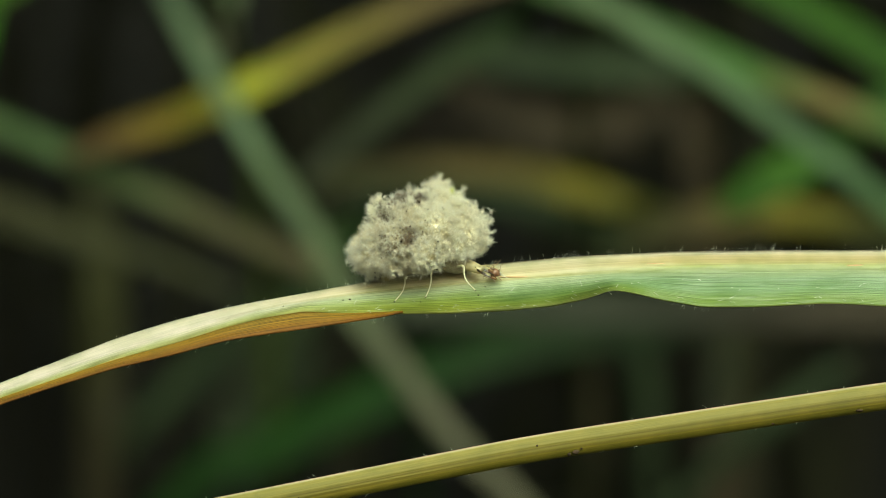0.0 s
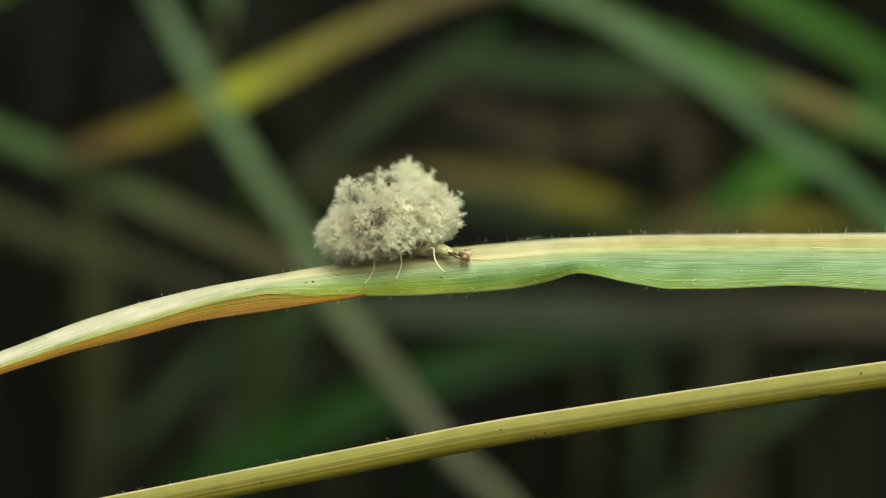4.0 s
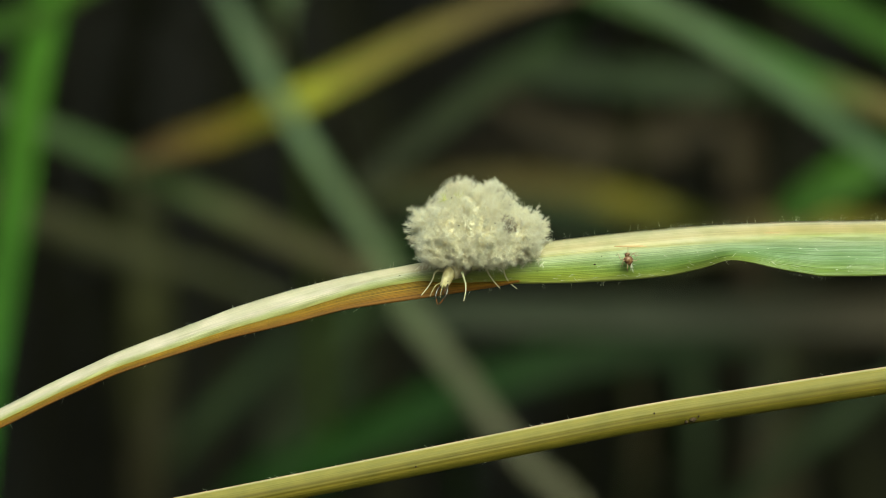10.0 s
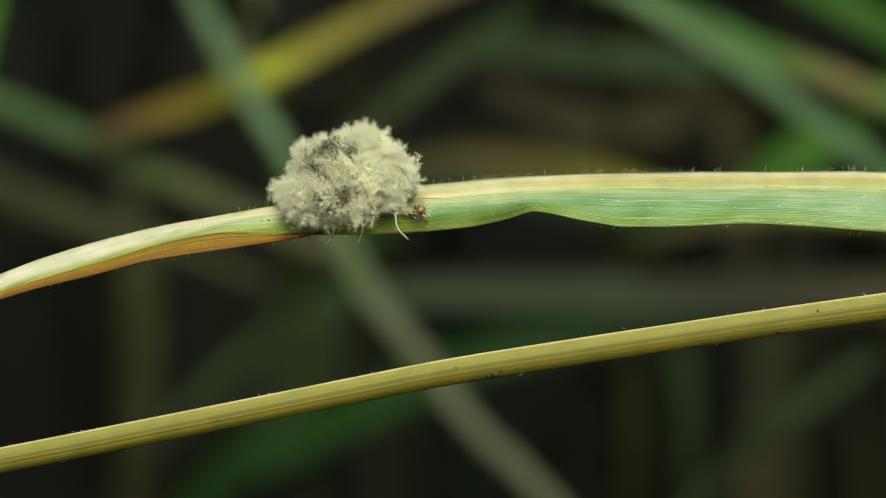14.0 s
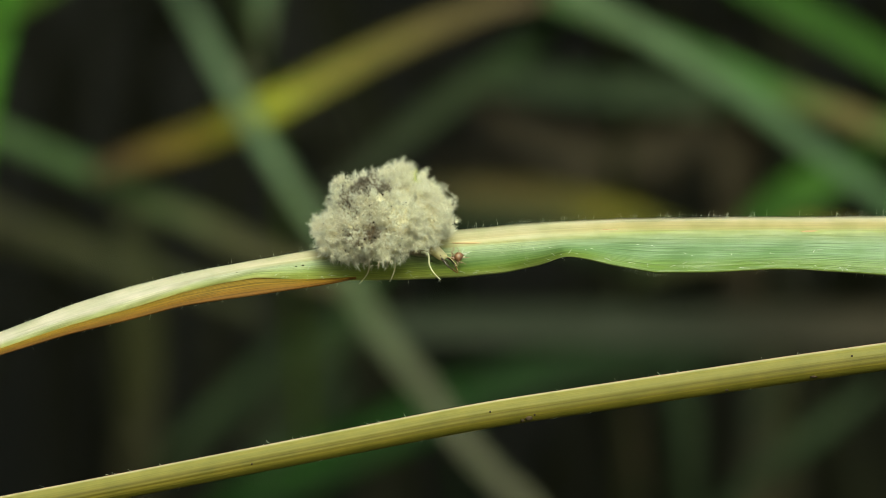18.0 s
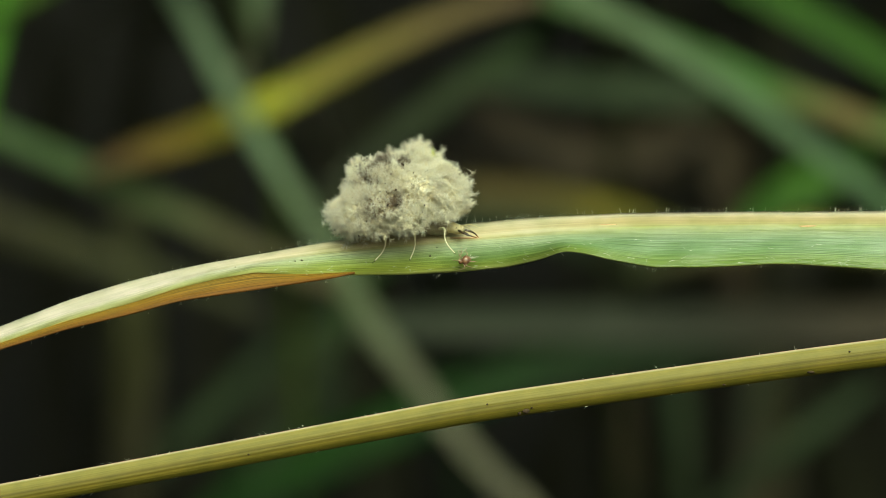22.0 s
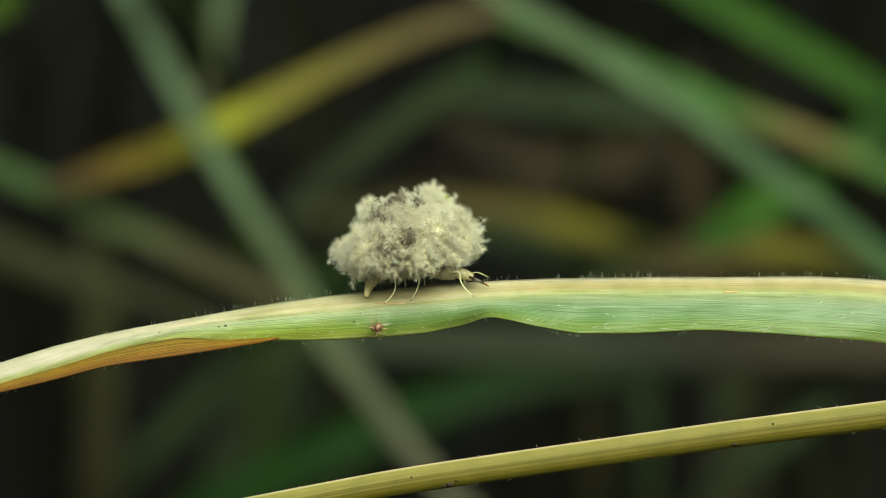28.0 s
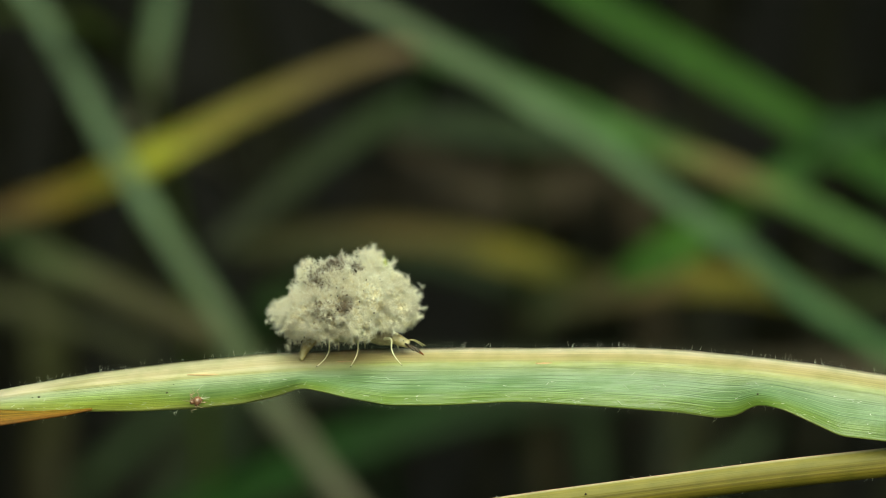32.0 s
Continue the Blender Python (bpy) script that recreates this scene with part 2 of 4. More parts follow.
jaw_mat = plain("dark_horn", (0.012, 0.010, 0.008), (0.05, 0.03, 0.015), 3000, 0.25, 0.0, 0.0, 0.6)
amber_mat = plain("amber_horn", (0.096, 0.03, 0.009), (0.18, 0.066, 0.018), 3000, 0.25, 0.2, 0.0, 0.6)
crumb_mat = plain("dark_crumb", (0.015, 0.011, 0.008), (0.055, 0.037, 0.024), 4000, 0.9, 0.0, 0.0, 0.05)
aphid_mat = plain("brown_aphid_skin", (0.05, 0.02, 0.012), (0.22, 0.11, 0.055), 5000, 0.35, 0.1, 0.00001, 0.5)
aphid_leg_mat = plain("tan_aphid_leg", (0.24, 0.16, 0.09), (0.36, 0.27, 0.17), 5000, 0.4, 0.2)
stain_mat = plain("brown_scar", (0.34, 0.20, 0.09), (0.50, 0.37, 0.19), 3000, 0.7)
# far darker than bare soil: the deep shade is put into this colour
soil_mat = plain("shade_tinted_soil_and_litter", (0.0014, 0.00126, 0.00098), (0.0056, 0.00469, 0.00364), 22, 0.9, 0.0, 0.004)


# ---- mesh helpers ----
def mesh_object(name, verts, faces, material, parent=None, label="", smooth=True, **layers):
    """ONE mesh object in metres, with float attributes on its vertices."""
    me = bpy.data.meshes.new(name)
    me.from_pydata([tuple(v) for v in verts], [], [tuple(f) for f in faces])
    for key, values in layers.items():
        a = me.attributes.new(key, "FLOAT", "POINT")
        a.data.foreach_set("value", np.asarray(values, dtype=np.float32))
    me.materials.append(material)
    if smooth:
        me.polygons.foreach_set("use_smooth", [True] * len(me.polygons))
    me.update()
    ob = new(name, me)
    ob.parent = parent
    if label:
        ob["label"] = label
    return ob


def part(name, bm, material, parent, label=""):
    """Links a bmesh as ONE mesh object under a thing or a part."""
    me = bpy.data.meshes.new(name)
    bm.to_mesh(me)
    bm.free()
    me.materials.append(material)
    me.polygons.foreach_set("use_smooth", [True] * len(me.polygons))
    ob = new(name, me)
    ob.parent = parent
    if label:
        ob["label"] = label
    return ob


def empty(name):
    ob = new(name)
    ob.empty_display_size = 0.002
    return ob


def spline(points, count):
    """Smooth curve through control points of any width, evenly spread over them."""
    p = np.array(points, dtype=float)
    t = np.linspace(0, len(p) - 1, count)
    i = np.clip(t.astype(int), 0, len(p) - 2)
    f = (t - i)[:, None]
    g = lambda k: p[np.clip(k, 0, len(p) - 1)]
    a, b, c, d = g(i - 1), g(i), g(i + 1), g(i + 2)
    return 0.5 * (2 * b + (c - a) * f + (2 * a - 5 * b + 4 * c - d) * f ** 2 + (3 * b - a - 3 * c + d) * f ** 3)


def eased(points, xs, width):
    """Values at xs of a line through (x, value) pairs, rounded off over that width."""
    p = np.array(points)
    return sum(np.interp(xs + o * width, p[:, 0], p[:, 1]) for o in np.linspace(-0.5, 0.5, 9)) / 9


def solid_sheet(name, grid, thick, material, parent, s, u, label=""):
    """A thin sheet with two faces and a rim, from a grid of points (along, across)."""
    n, m, _ = grid.shape
    du, dv = np.gradient(grid, axis=0), np.gradient(grid, axis=1)
    nor = np.cross(du, dv)
    nor /= np.linalg.norm(nor, axis=2, keepdims=True) + 1e-12
    verts = np.concatenate([(grid + nor * thick / 2).reshape(-1, 3), (grid - nor * thick / 2).reshape(-1, 3)])
    idx = np.arange(n * m).reshape(n, m)
    top = np.stack([idx[:-1, :-1], idx[1:, :-1], idx[1:, 1:], idx[:-1, 1:]], -1).reshape(-1, 4)
    faces = np.concatenate([top, top[:, ::-1] + n * m])
    ring = np.concatenate([idx[0, :], idx[1:, -1], idx[-1, -2::-1], idx[-2:0:-1, 0]])
    nxt = np.roll(ring, -1)
    rim = np.stack([ring, nxt, nxt + n * m, ring + n * m], -1)
    faces = np.concatenate([faces, rim])
    return mesh_object(name, verts, faces.tolist(), material, parent, label, s=np.tile(s.reshape(-1), 2), u=np.tile(u.reshape(-1), 2))


def tube_data(path, radii, sides=8):
    """Vertices and faces of a closed round tube along a path."""
    path = np.array(path, dtype=float)
    radii = np.broadcast_to(radii, len(path))
    tan = np.gradient(path, axis=0)
    tan /= np.linalg.norm(tan, axis=1, keepdims=True) + 1e-12
    side = np.cross(tan, (0.31, 0.83, 0.46))
    side /= np.linalg.norm(side, axis=1, keepdims=True) + 1e-12
    up = np.cross(side, tan)
    ang = np.linspace(0, 2 * math.pi, sides, endpoint=False)
    ring = path[:, None] + radii[:, None, None] * (np.cos(ang)[None, :, None] * side[:, None] + np.sin(ang)[None, :, None] * up[:, None])
    n = len(path)
    faces = [(i * sides + j, i * sides + (j + 1) % sides, (i + 1) * sides + (j + 1) % sides, (i + 1) * sides + j)
             for i in range(n - 1) for j in range(sides)]
    faces += [tuple(range(sides))[::-1], tuple(range((n - 1) * sides, n * sides))]
    return ring.reshape(-1, 3), faces


def tube(name, points, radii, material, parent, label="", sides=8, count=14):
    """A round limb through control points, in millimetres."""
    path = spline(points, count)
    r = np.interp(np.linspace(0, 1, count), np.linspace(0, 1, len(radii)), radii)
    v, f = tube_data(path * MM, r * MM, sides)
    return mesh_object(name, v, f, material, parent, label)


def spikes(name, bases, tips, widths, material, parent, label=""):
    """Many fine three-sided hairs in one mesh, in metres."""
    bases, tips = np.asarray(bases), np.asarray(tips)
    d = tips - bases
    d /= np.linalg.norm(d, axis=1, keepdims=True) + 1e-15
    a = np.cross(d, (0.37, 0.59, 0.72))
    a /= np.linalg.norm(a, axis=1, keepdims=True) + 1e-15
    b = np.cross(d, a)
    w = np.asarray(widths)[:, None]
    verts = np.stack([bases + a * w, bases + (-0.5 * a + 0.87 * b) * w, bases + (-0.5 * a - 0.87 * b) * w, tips], 1).reshape(-1, 3)
    k = np.arange(len(bases))[:, None] * 4
    faces = np.concatenate([k + np.array([[0, 1, 3]]), k + np.array([[1, 2, 3]]), k + np.array([[2, 0, 3]])])
    return mesh_object(name, verts, faces.tolist(), material, parent, label, smooth=False)


def curls(name, bases, ways, widths, curl, material, parent, label=""):
    """Many fine bent hairs in one mesh: each leaves its base along its way and curls over, in metres."""
    bases, ways = np.asarray(bases), np.asarray(ways)
    length = np.linalg.norm(ways, axis=1, keepdims=True) + 1e-15
    d = ways / length
    a = np.cross(d, rng.normal(size=d.shape))
    a /= np.linalg.norm(a, axis=1, keepdims=True) + 1e-15
    b = np.cross(d, a)
    w = np.asarray(widths)[:, None]
    bend = a * length * rng.uniform(0.3, 1.0, (len(d), 1)) * curl
    rings = []
    for f, k in ((0.0, 1.0), (0.4, 0.85), (0.75, 0.6)):
        c = bases + ways * f + bend * f * f
        rings += [c + a * w * k, c + (-0.5 * a + 0.87 * b) * w * k, c + (-0.5 * a - 0.87 * b) * w * k]
    rings.append(bases + ways + bend * 1.15)
    verts = np.stack(rings, 1).reshape(-1, 3)
    k = np.arange(len(bases))[:, None] * 10
    quads = [(r + i, r + (i + 1) % 3, r + 3 + (i + 1) % 3, r + 3 + i) for r in (0, 3) for i in range(3)]
    faces = np.concatenate([k + np.array([q]) for q in quads]).tolist() + np.concatenate([k + np.array([q]) for q in ((6, 7, 9), (7, 8, 9), (8, 6, 9))]).tolist()
    return mesh_object(name, verts, faces, material, parent, label, smooth=True)


rng = np.random.default_rng(7)

# ---- ground: one sheet, rising behind as a bank with shade in its colour ----
GROUND = -150.0
gy = np.concatenate([np.linspace(-40, -1, 8), np.linspace(-0.8, 1.1, 66), np.linspace(1.4, 60, 10)])
gx = np.concatenate([np.linspace(-50, -1.4, 8), np.linspace(-1.2, 1.2, 70), np.linspace(1.4, 50, 8)])
gg = np.zeros((len(gx), len(gy), 3))
for i, x in enumerate(gx):
    for j, y in enumerate(gy):
        rise = min(max((y - 0.57) / 0.35, 0.0), 1.0)
        h = GROUND * MM + 0.52 * rise * rise * (3 - 2 * rise)
        if abs(x) < 1.3 and -0.9 < y < 1.2:
            h += 0.018 * noise.noise(Vector((x * 14, y * 14, 2.0))) + 0.008 * noise.noise(Vector((x * 45, y * 45, 5.0)))
        gg[i, j] = (x, y, h)
gi = np.arange(len(gx) * len(gy)).reshape(len(gx), len(gy))
gf = np.stack([gi[:-1, :-1], gi[1:, :-1], gi[1:, 1:], gi[:-1, 1:]], -1).reshape(-1, 4)
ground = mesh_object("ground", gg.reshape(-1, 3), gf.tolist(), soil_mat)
tagged(ground, "dark soil bank covered with old litter, shade in its colour", "ground", kind="structure")


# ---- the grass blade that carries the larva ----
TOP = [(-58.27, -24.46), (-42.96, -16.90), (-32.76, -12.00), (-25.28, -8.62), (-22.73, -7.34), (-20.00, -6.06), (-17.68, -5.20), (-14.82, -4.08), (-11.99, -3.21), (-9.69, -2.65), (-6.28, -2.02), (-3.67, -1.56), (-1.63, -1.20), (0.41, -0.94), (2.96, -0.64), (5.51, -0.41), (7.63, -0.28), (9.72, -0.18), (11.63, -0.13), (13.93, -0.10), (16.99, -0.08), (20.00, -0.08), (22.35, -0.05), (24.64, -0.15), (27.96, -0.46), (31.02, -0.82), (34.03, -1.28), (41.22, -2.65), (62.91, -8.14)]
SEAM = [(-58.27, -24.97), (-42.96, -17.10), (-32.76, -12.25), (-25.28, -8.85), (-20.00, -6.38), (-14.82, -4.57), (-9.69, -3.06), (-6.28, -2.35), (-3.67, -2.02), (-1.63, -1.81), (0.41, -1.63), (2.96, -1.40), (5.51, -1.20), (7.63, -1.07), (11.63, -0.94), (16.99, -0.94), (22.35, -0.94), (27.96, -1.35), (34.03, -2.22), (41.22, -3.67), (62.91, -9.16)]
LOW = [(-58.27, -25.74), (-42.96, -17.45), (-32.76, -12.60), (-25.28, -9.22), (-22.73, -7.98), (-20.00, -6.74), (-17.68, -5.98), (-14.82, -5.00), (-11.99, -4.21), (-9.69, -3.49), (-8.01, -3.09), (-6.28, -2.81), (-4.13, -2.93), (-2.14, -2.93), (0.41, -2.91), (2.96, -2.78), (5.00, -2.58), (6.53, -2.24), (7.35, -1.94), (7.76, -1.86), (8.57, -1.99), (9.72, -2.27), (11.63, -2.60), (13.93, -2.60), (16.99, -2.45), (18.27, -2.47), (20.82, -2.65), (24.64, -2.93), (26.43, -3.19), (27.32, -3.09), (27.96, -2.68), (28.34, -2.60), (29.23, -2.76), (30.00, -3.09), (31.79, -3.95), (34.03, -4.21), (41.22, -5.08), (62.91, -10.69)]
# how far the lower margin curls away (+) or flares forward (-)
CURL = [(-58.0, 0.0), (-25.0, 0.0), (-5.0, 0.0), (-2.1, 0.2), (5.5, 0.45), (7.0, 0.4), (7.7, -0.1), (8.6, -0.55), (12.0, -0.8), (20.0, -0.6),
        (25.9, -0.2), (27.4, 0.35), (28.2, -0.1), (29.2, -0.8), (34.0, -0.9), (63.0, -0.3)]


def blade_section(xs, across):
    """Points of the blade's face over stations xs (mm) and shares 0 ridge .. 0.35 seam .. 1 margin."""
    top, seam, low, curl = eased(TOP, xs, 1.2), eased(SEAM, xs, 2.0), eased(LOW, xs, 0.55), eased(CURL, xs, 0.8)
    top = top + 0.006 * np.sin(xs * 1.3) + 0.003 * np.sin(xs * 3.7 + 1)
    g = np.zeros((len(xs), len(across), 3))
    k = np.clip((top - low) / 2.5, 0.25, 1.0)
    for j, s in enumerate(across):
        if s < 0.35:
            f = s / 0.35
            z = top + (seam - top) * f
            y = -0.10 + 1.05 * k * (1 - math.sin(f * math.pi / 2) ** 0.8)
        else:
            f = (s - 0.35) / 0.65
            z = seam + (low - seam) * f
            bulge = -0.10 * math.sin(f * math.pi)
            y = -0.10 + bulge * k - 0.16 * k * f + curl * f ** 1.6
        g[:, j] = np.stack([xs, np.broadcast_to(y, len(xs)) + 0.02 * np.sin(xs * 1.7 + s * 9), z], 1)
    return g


blade = empty("dry_grass")
blade.location = (0, 0, 0)
tagged(blade, "long drying grass blade, cream midrib and green veined margin", "grass")
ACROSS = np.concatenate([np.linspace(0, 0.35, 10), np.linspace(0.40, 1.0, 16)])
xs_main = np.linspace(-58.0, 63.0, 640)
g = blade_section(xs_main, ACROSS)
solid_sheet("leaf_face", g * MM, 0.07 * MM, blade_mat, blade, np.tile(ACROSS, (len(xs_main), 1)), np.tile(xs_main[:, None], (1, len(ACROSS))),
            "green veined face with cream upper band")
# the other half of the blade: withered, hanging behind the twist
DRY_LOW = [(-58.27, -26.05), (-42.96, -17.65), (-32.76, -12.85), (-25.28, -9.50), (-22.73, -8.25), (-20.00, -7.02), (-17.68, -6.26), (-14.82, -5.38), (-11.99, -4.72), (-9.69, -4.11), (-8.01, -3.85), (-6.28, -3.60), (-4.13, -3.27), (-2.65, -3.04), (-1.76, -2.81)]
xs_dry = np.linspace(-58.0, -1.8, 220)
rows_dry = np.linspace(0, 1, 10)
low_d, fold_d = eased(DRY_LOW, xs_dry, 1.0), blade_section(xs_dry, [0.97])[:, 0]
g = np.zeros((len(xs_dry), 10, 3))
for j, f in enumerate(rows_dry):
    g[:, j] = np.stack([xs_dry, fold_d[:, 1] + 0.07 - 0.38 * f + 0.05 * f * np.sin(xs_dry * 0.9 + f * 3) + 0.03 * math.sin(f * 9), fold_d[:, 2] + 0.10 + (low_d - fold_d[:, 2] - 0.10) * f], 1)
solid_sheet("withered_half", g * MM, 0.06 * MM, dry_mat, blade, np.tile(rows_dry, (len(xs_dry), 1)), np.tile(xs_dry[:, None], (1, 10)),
            "withered orange-brown half of the blade")
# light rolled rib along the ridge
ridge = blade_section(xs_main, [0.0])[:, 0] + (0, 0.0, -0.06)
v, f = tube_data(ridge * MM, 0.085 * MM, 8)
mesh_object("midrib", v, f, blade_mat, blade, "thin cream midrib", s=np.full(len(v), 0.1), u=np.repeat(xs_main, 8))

# hairs on ridge, margin and face
hb, ht, hw = [], [], []
x = -30.0
while x < 38:
    x += float(rng.exponential(0.10))
    if rng.random() < 0.35 + 0.3 * math.sin(x * 0.8):
        continue
    z = float(np.interp(x, *np.array(TOP).T))
    length = float(rng.uniform(0.05, 0.20)) if x < -8 else float(rng.uniform(0.10, 0.38))
    lean = float(rng.normal(0, 0.35))
    y = float(rng.uniform(0.1, 0.5)) if x < -8 else float(rng.uniform(0.4, 0.95))
    hb.append((x, y, z - 0.05)); ht.append((x + lean * length, y + rng.normal(0, 0.1), z + length)); hw.append(0.006)
x = -30.0
while x < 38:
    x += float(rng.exponential(0.50))
    z = float(np.interp(x, *np.array(LOW if x > -2 else DRY_LOW).T))
    y = 0.35 if x < -2 else float(np.interp(x, *np.array(CURL).T)) - 0.1
    length = float(rng.uniform(0.12, 0.36))
    lean = float(rng.normal(-0.4, 0.5))
    hb.append((x, y, z + 0.04)); ht.append((x + lean * length, y + rng.normal(0, 0.15), z - length * 0.8)); hw.append(0.006)
spikes("edge_hairs", np.array(hb) * MM, np.array(ht) * MM, np.array(hw) * MM, hair_mat, blade, "sparse translucent hairs along the edges")["kind"] = "stuff"
hb, ht, hw = [], [], []
for _ in range(120):
    x = float(rng.uniform(-6, 37))
    s = float(rng.choice([rng.uniform(0.45, 0.95), rng.uniform(0.85, 0.98)]))
    p = blade_section(np.array([x]), [s])[0, 0]
    length, a = float(rng.uniform(0.12, 0.38)), float(rng.normal(-0.25, 0.5))
    hb.append(p + (0, -0.05, 0)); ht.append(p + (length * math.cos(a), -0.10, length * math.sin(a))); hw.append(0.009)
spikes("face_hairs", np.array(hb) * MM, np.array(ht) * MM, np.array(hw) * MM, hair_mat, blade, "short white hairs lying on the green face")["kind"] = "stuff"


def on_blade(x, s, lift=0.05):
    """A place on the blade's face, a little proud of it."""
    p = blade_section(np.array([float(x)]), [s])[0, 0]
    return np.array([p[0], p[1] - lift, p[2]])


def crumb(name, at_mm, size, stretch, material, parent=None, seed=0, label=""):
    """A small irregular lump."""
    bm = bmesh.new()
    bmesh.ops.create_icosphere(bm, subdivisions=2, radius=1)
    for v in bm.verts:
        k = 1 + 0.45 * noise.noise(v.co * 1.7 + Vector((seed * 3.1, 0, 0)))
        v.co = Vector((v.co.x * stretch[0], v.co.y * stretch[1], v.co.z * stretch[2])) * k * size * MM + Vector(at_mm) * MM
    return part(name, bm, material, parent, label)


for k, (x, s, size, st) in enumerate(((3.4, 0.30, 0.9, (1.0, 0.04, 0.05)), (18.6, 0.27, 0.5, (1.0, 0.05, 0.10)), (9.6, 0.2, 0.5, (1.0, 0.05, 0.05)))):
    crumb("brown_scar", on_blade(x, s, 0.03), size, st, stain_mat, blade, k, "brown scar in the cream band")
for k, (x, s, size) in enumerate(((-4.5, 0.50, 0.05), (-4.2, 0.49, 0.07), (1.6, 0.62, 0.06), (-7.2, 0.4, 0.04), (1.9, 0.45, 0.035), (28.2, 0.72, 0.06), (-1.0, 0.7, 0.04))):
    crumb("dirt_speck", on_blade(x, s, 0.05), size * 0.7, (1.3, 0.5, 0.7), crumb_mat, blade, k + 5, "dark speck of dirt")

# ---- the straw-coloured stem below ----
stem = empty("straw")
tagged(stem, "straw-yellow grass stem with fine lengthwise grooves", "grass")
STEM = [(-58.27, -21.28), (-37.86, -17.37), (-27.65, -15.41), (-21.12, -14.11), (-13.62, -12.68), (-5.82, -11.15), (3.75, -9.26), (11.12, -8.14), (18.88, -6.99), (28.47, -5.71), (34.06, -5.08), (43.78, -4.06), (62.91, -2.53)]
xs_stem = np.linspace(-58, 63, 420)
zc = eased(STEM, xs_stem, 4) + 0.2
half = np.interp(xs_stem, [-58, -20, 20, 63], [0.56, 0.60, 0.64, 0.76])
ang = np.linspace(0, 2 * math.pi, 28, endpoint=False)
sv = np.zeros((len(xs_stem), len(ang), 3))
for j, a in enumerate(ang):
    groove = 1 - 0.045 * max(0, math.cos(a * 7 + 0.4)) - (0.10 if abs(a - 3.9) < 0.2 else 0)
    sv[:, j] = np.stack([xs_stem, 0.25 - 0.75 * np.sin(a) * half * groove * 0.9, zc + np.cos(a) * half * groove], 1)
idx = np.arange(len(xs_stem) * len(ang)).reshape(len(xs_stem), len(ang))
sf = [(idx[i, j], idx[i + 1, j], idx[i + 1, (j + 1) % 28], idx[i, (j + 1) % 28]) for i in range(len(xs_stem) - 1) for j in range(28)]
sf += [tuple(idx[0, ::-1]), tuple(idx[-1])]
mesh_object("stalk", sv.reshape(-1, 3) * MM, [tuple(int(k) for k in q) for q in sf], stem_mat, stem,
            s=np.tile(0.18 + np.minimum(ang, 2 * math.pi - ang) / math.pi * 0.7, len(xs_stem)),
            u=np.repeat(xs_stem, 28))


def on_stem(x, a):
    k = np.array([float(x)])
    h = float(np.interp(x, [-58, -20, 20, 63], [0.56, 0.60, 0.64, 0.76]))
    return np.array([x, 0.25 - 0.7 * math.sin(a) * h - 0.02, float(eased(STEM, k, 4)[0]) + 0.2 + math.cos(a) * h])


hb, ht, hw = [], [], []
for _ in range(70):
    x = float(rng.uniform(-30, 38))
    p = on_stem(x, float(rng.choice([0.0, 0.2, 2.9])))
    up = 1 if p[2] > float(np.interp(x, *np.array(STEM).T)) else -1
    hb.append(p); ht.append(p + (rng.normal(-0.1, 0.08), rng.normal(0, 0.03), up * rng.uniform(0.04, 0.16))); hw.append(0.008)
spikes("stem_hairs", np.array(hb) * MM, np.array(ht) * MM, np.array(hw) * MM, hair_mat, stem, "a few short hairs")["kind"] = "stuff"
for k, (x, a, size, st) in enumerate(((6.0, 2.35, 0.13, (1.3, 0.6, 0.8)), (5.7, 2.5, 0.08, (1, 0.6, 1)), (6.25, 2.1, 0.05, (1, 0.6, 1)), (4.25, 1.35, 0.045, (1, 0.6, 1)), (18.8, 2.4, 0.1, (1.8, 0.5, 0.6)),
                                      (20.5, 1.2, 0.05, (1, 0.6, 1)), (14.9, 2.5, 0.06, (1.5, 0.5, 0.6)), (-6.5, 1.8, 0.05, (1, 0.6, 0.8)))):
    crumb("dirt_speck", on_stem(x, a), size, st, crumb_mat, stem, k + 20, "dark speck of dirt")

# the stalk, out to the side, from which blade and stem grow
culm = tube("grass_culm", [(64, 1.0, GROUND - 4), (64.5, 0.8, -90), (63.6, 0.4, -30), (63.0, 0.3, 8)], [1.6, 1.5, 1.3, 1.0], stem_mat, None, count=60, sides=14)
tagged(culm, "upright straw-coloured stalk rooted in the soil", "grass stem")


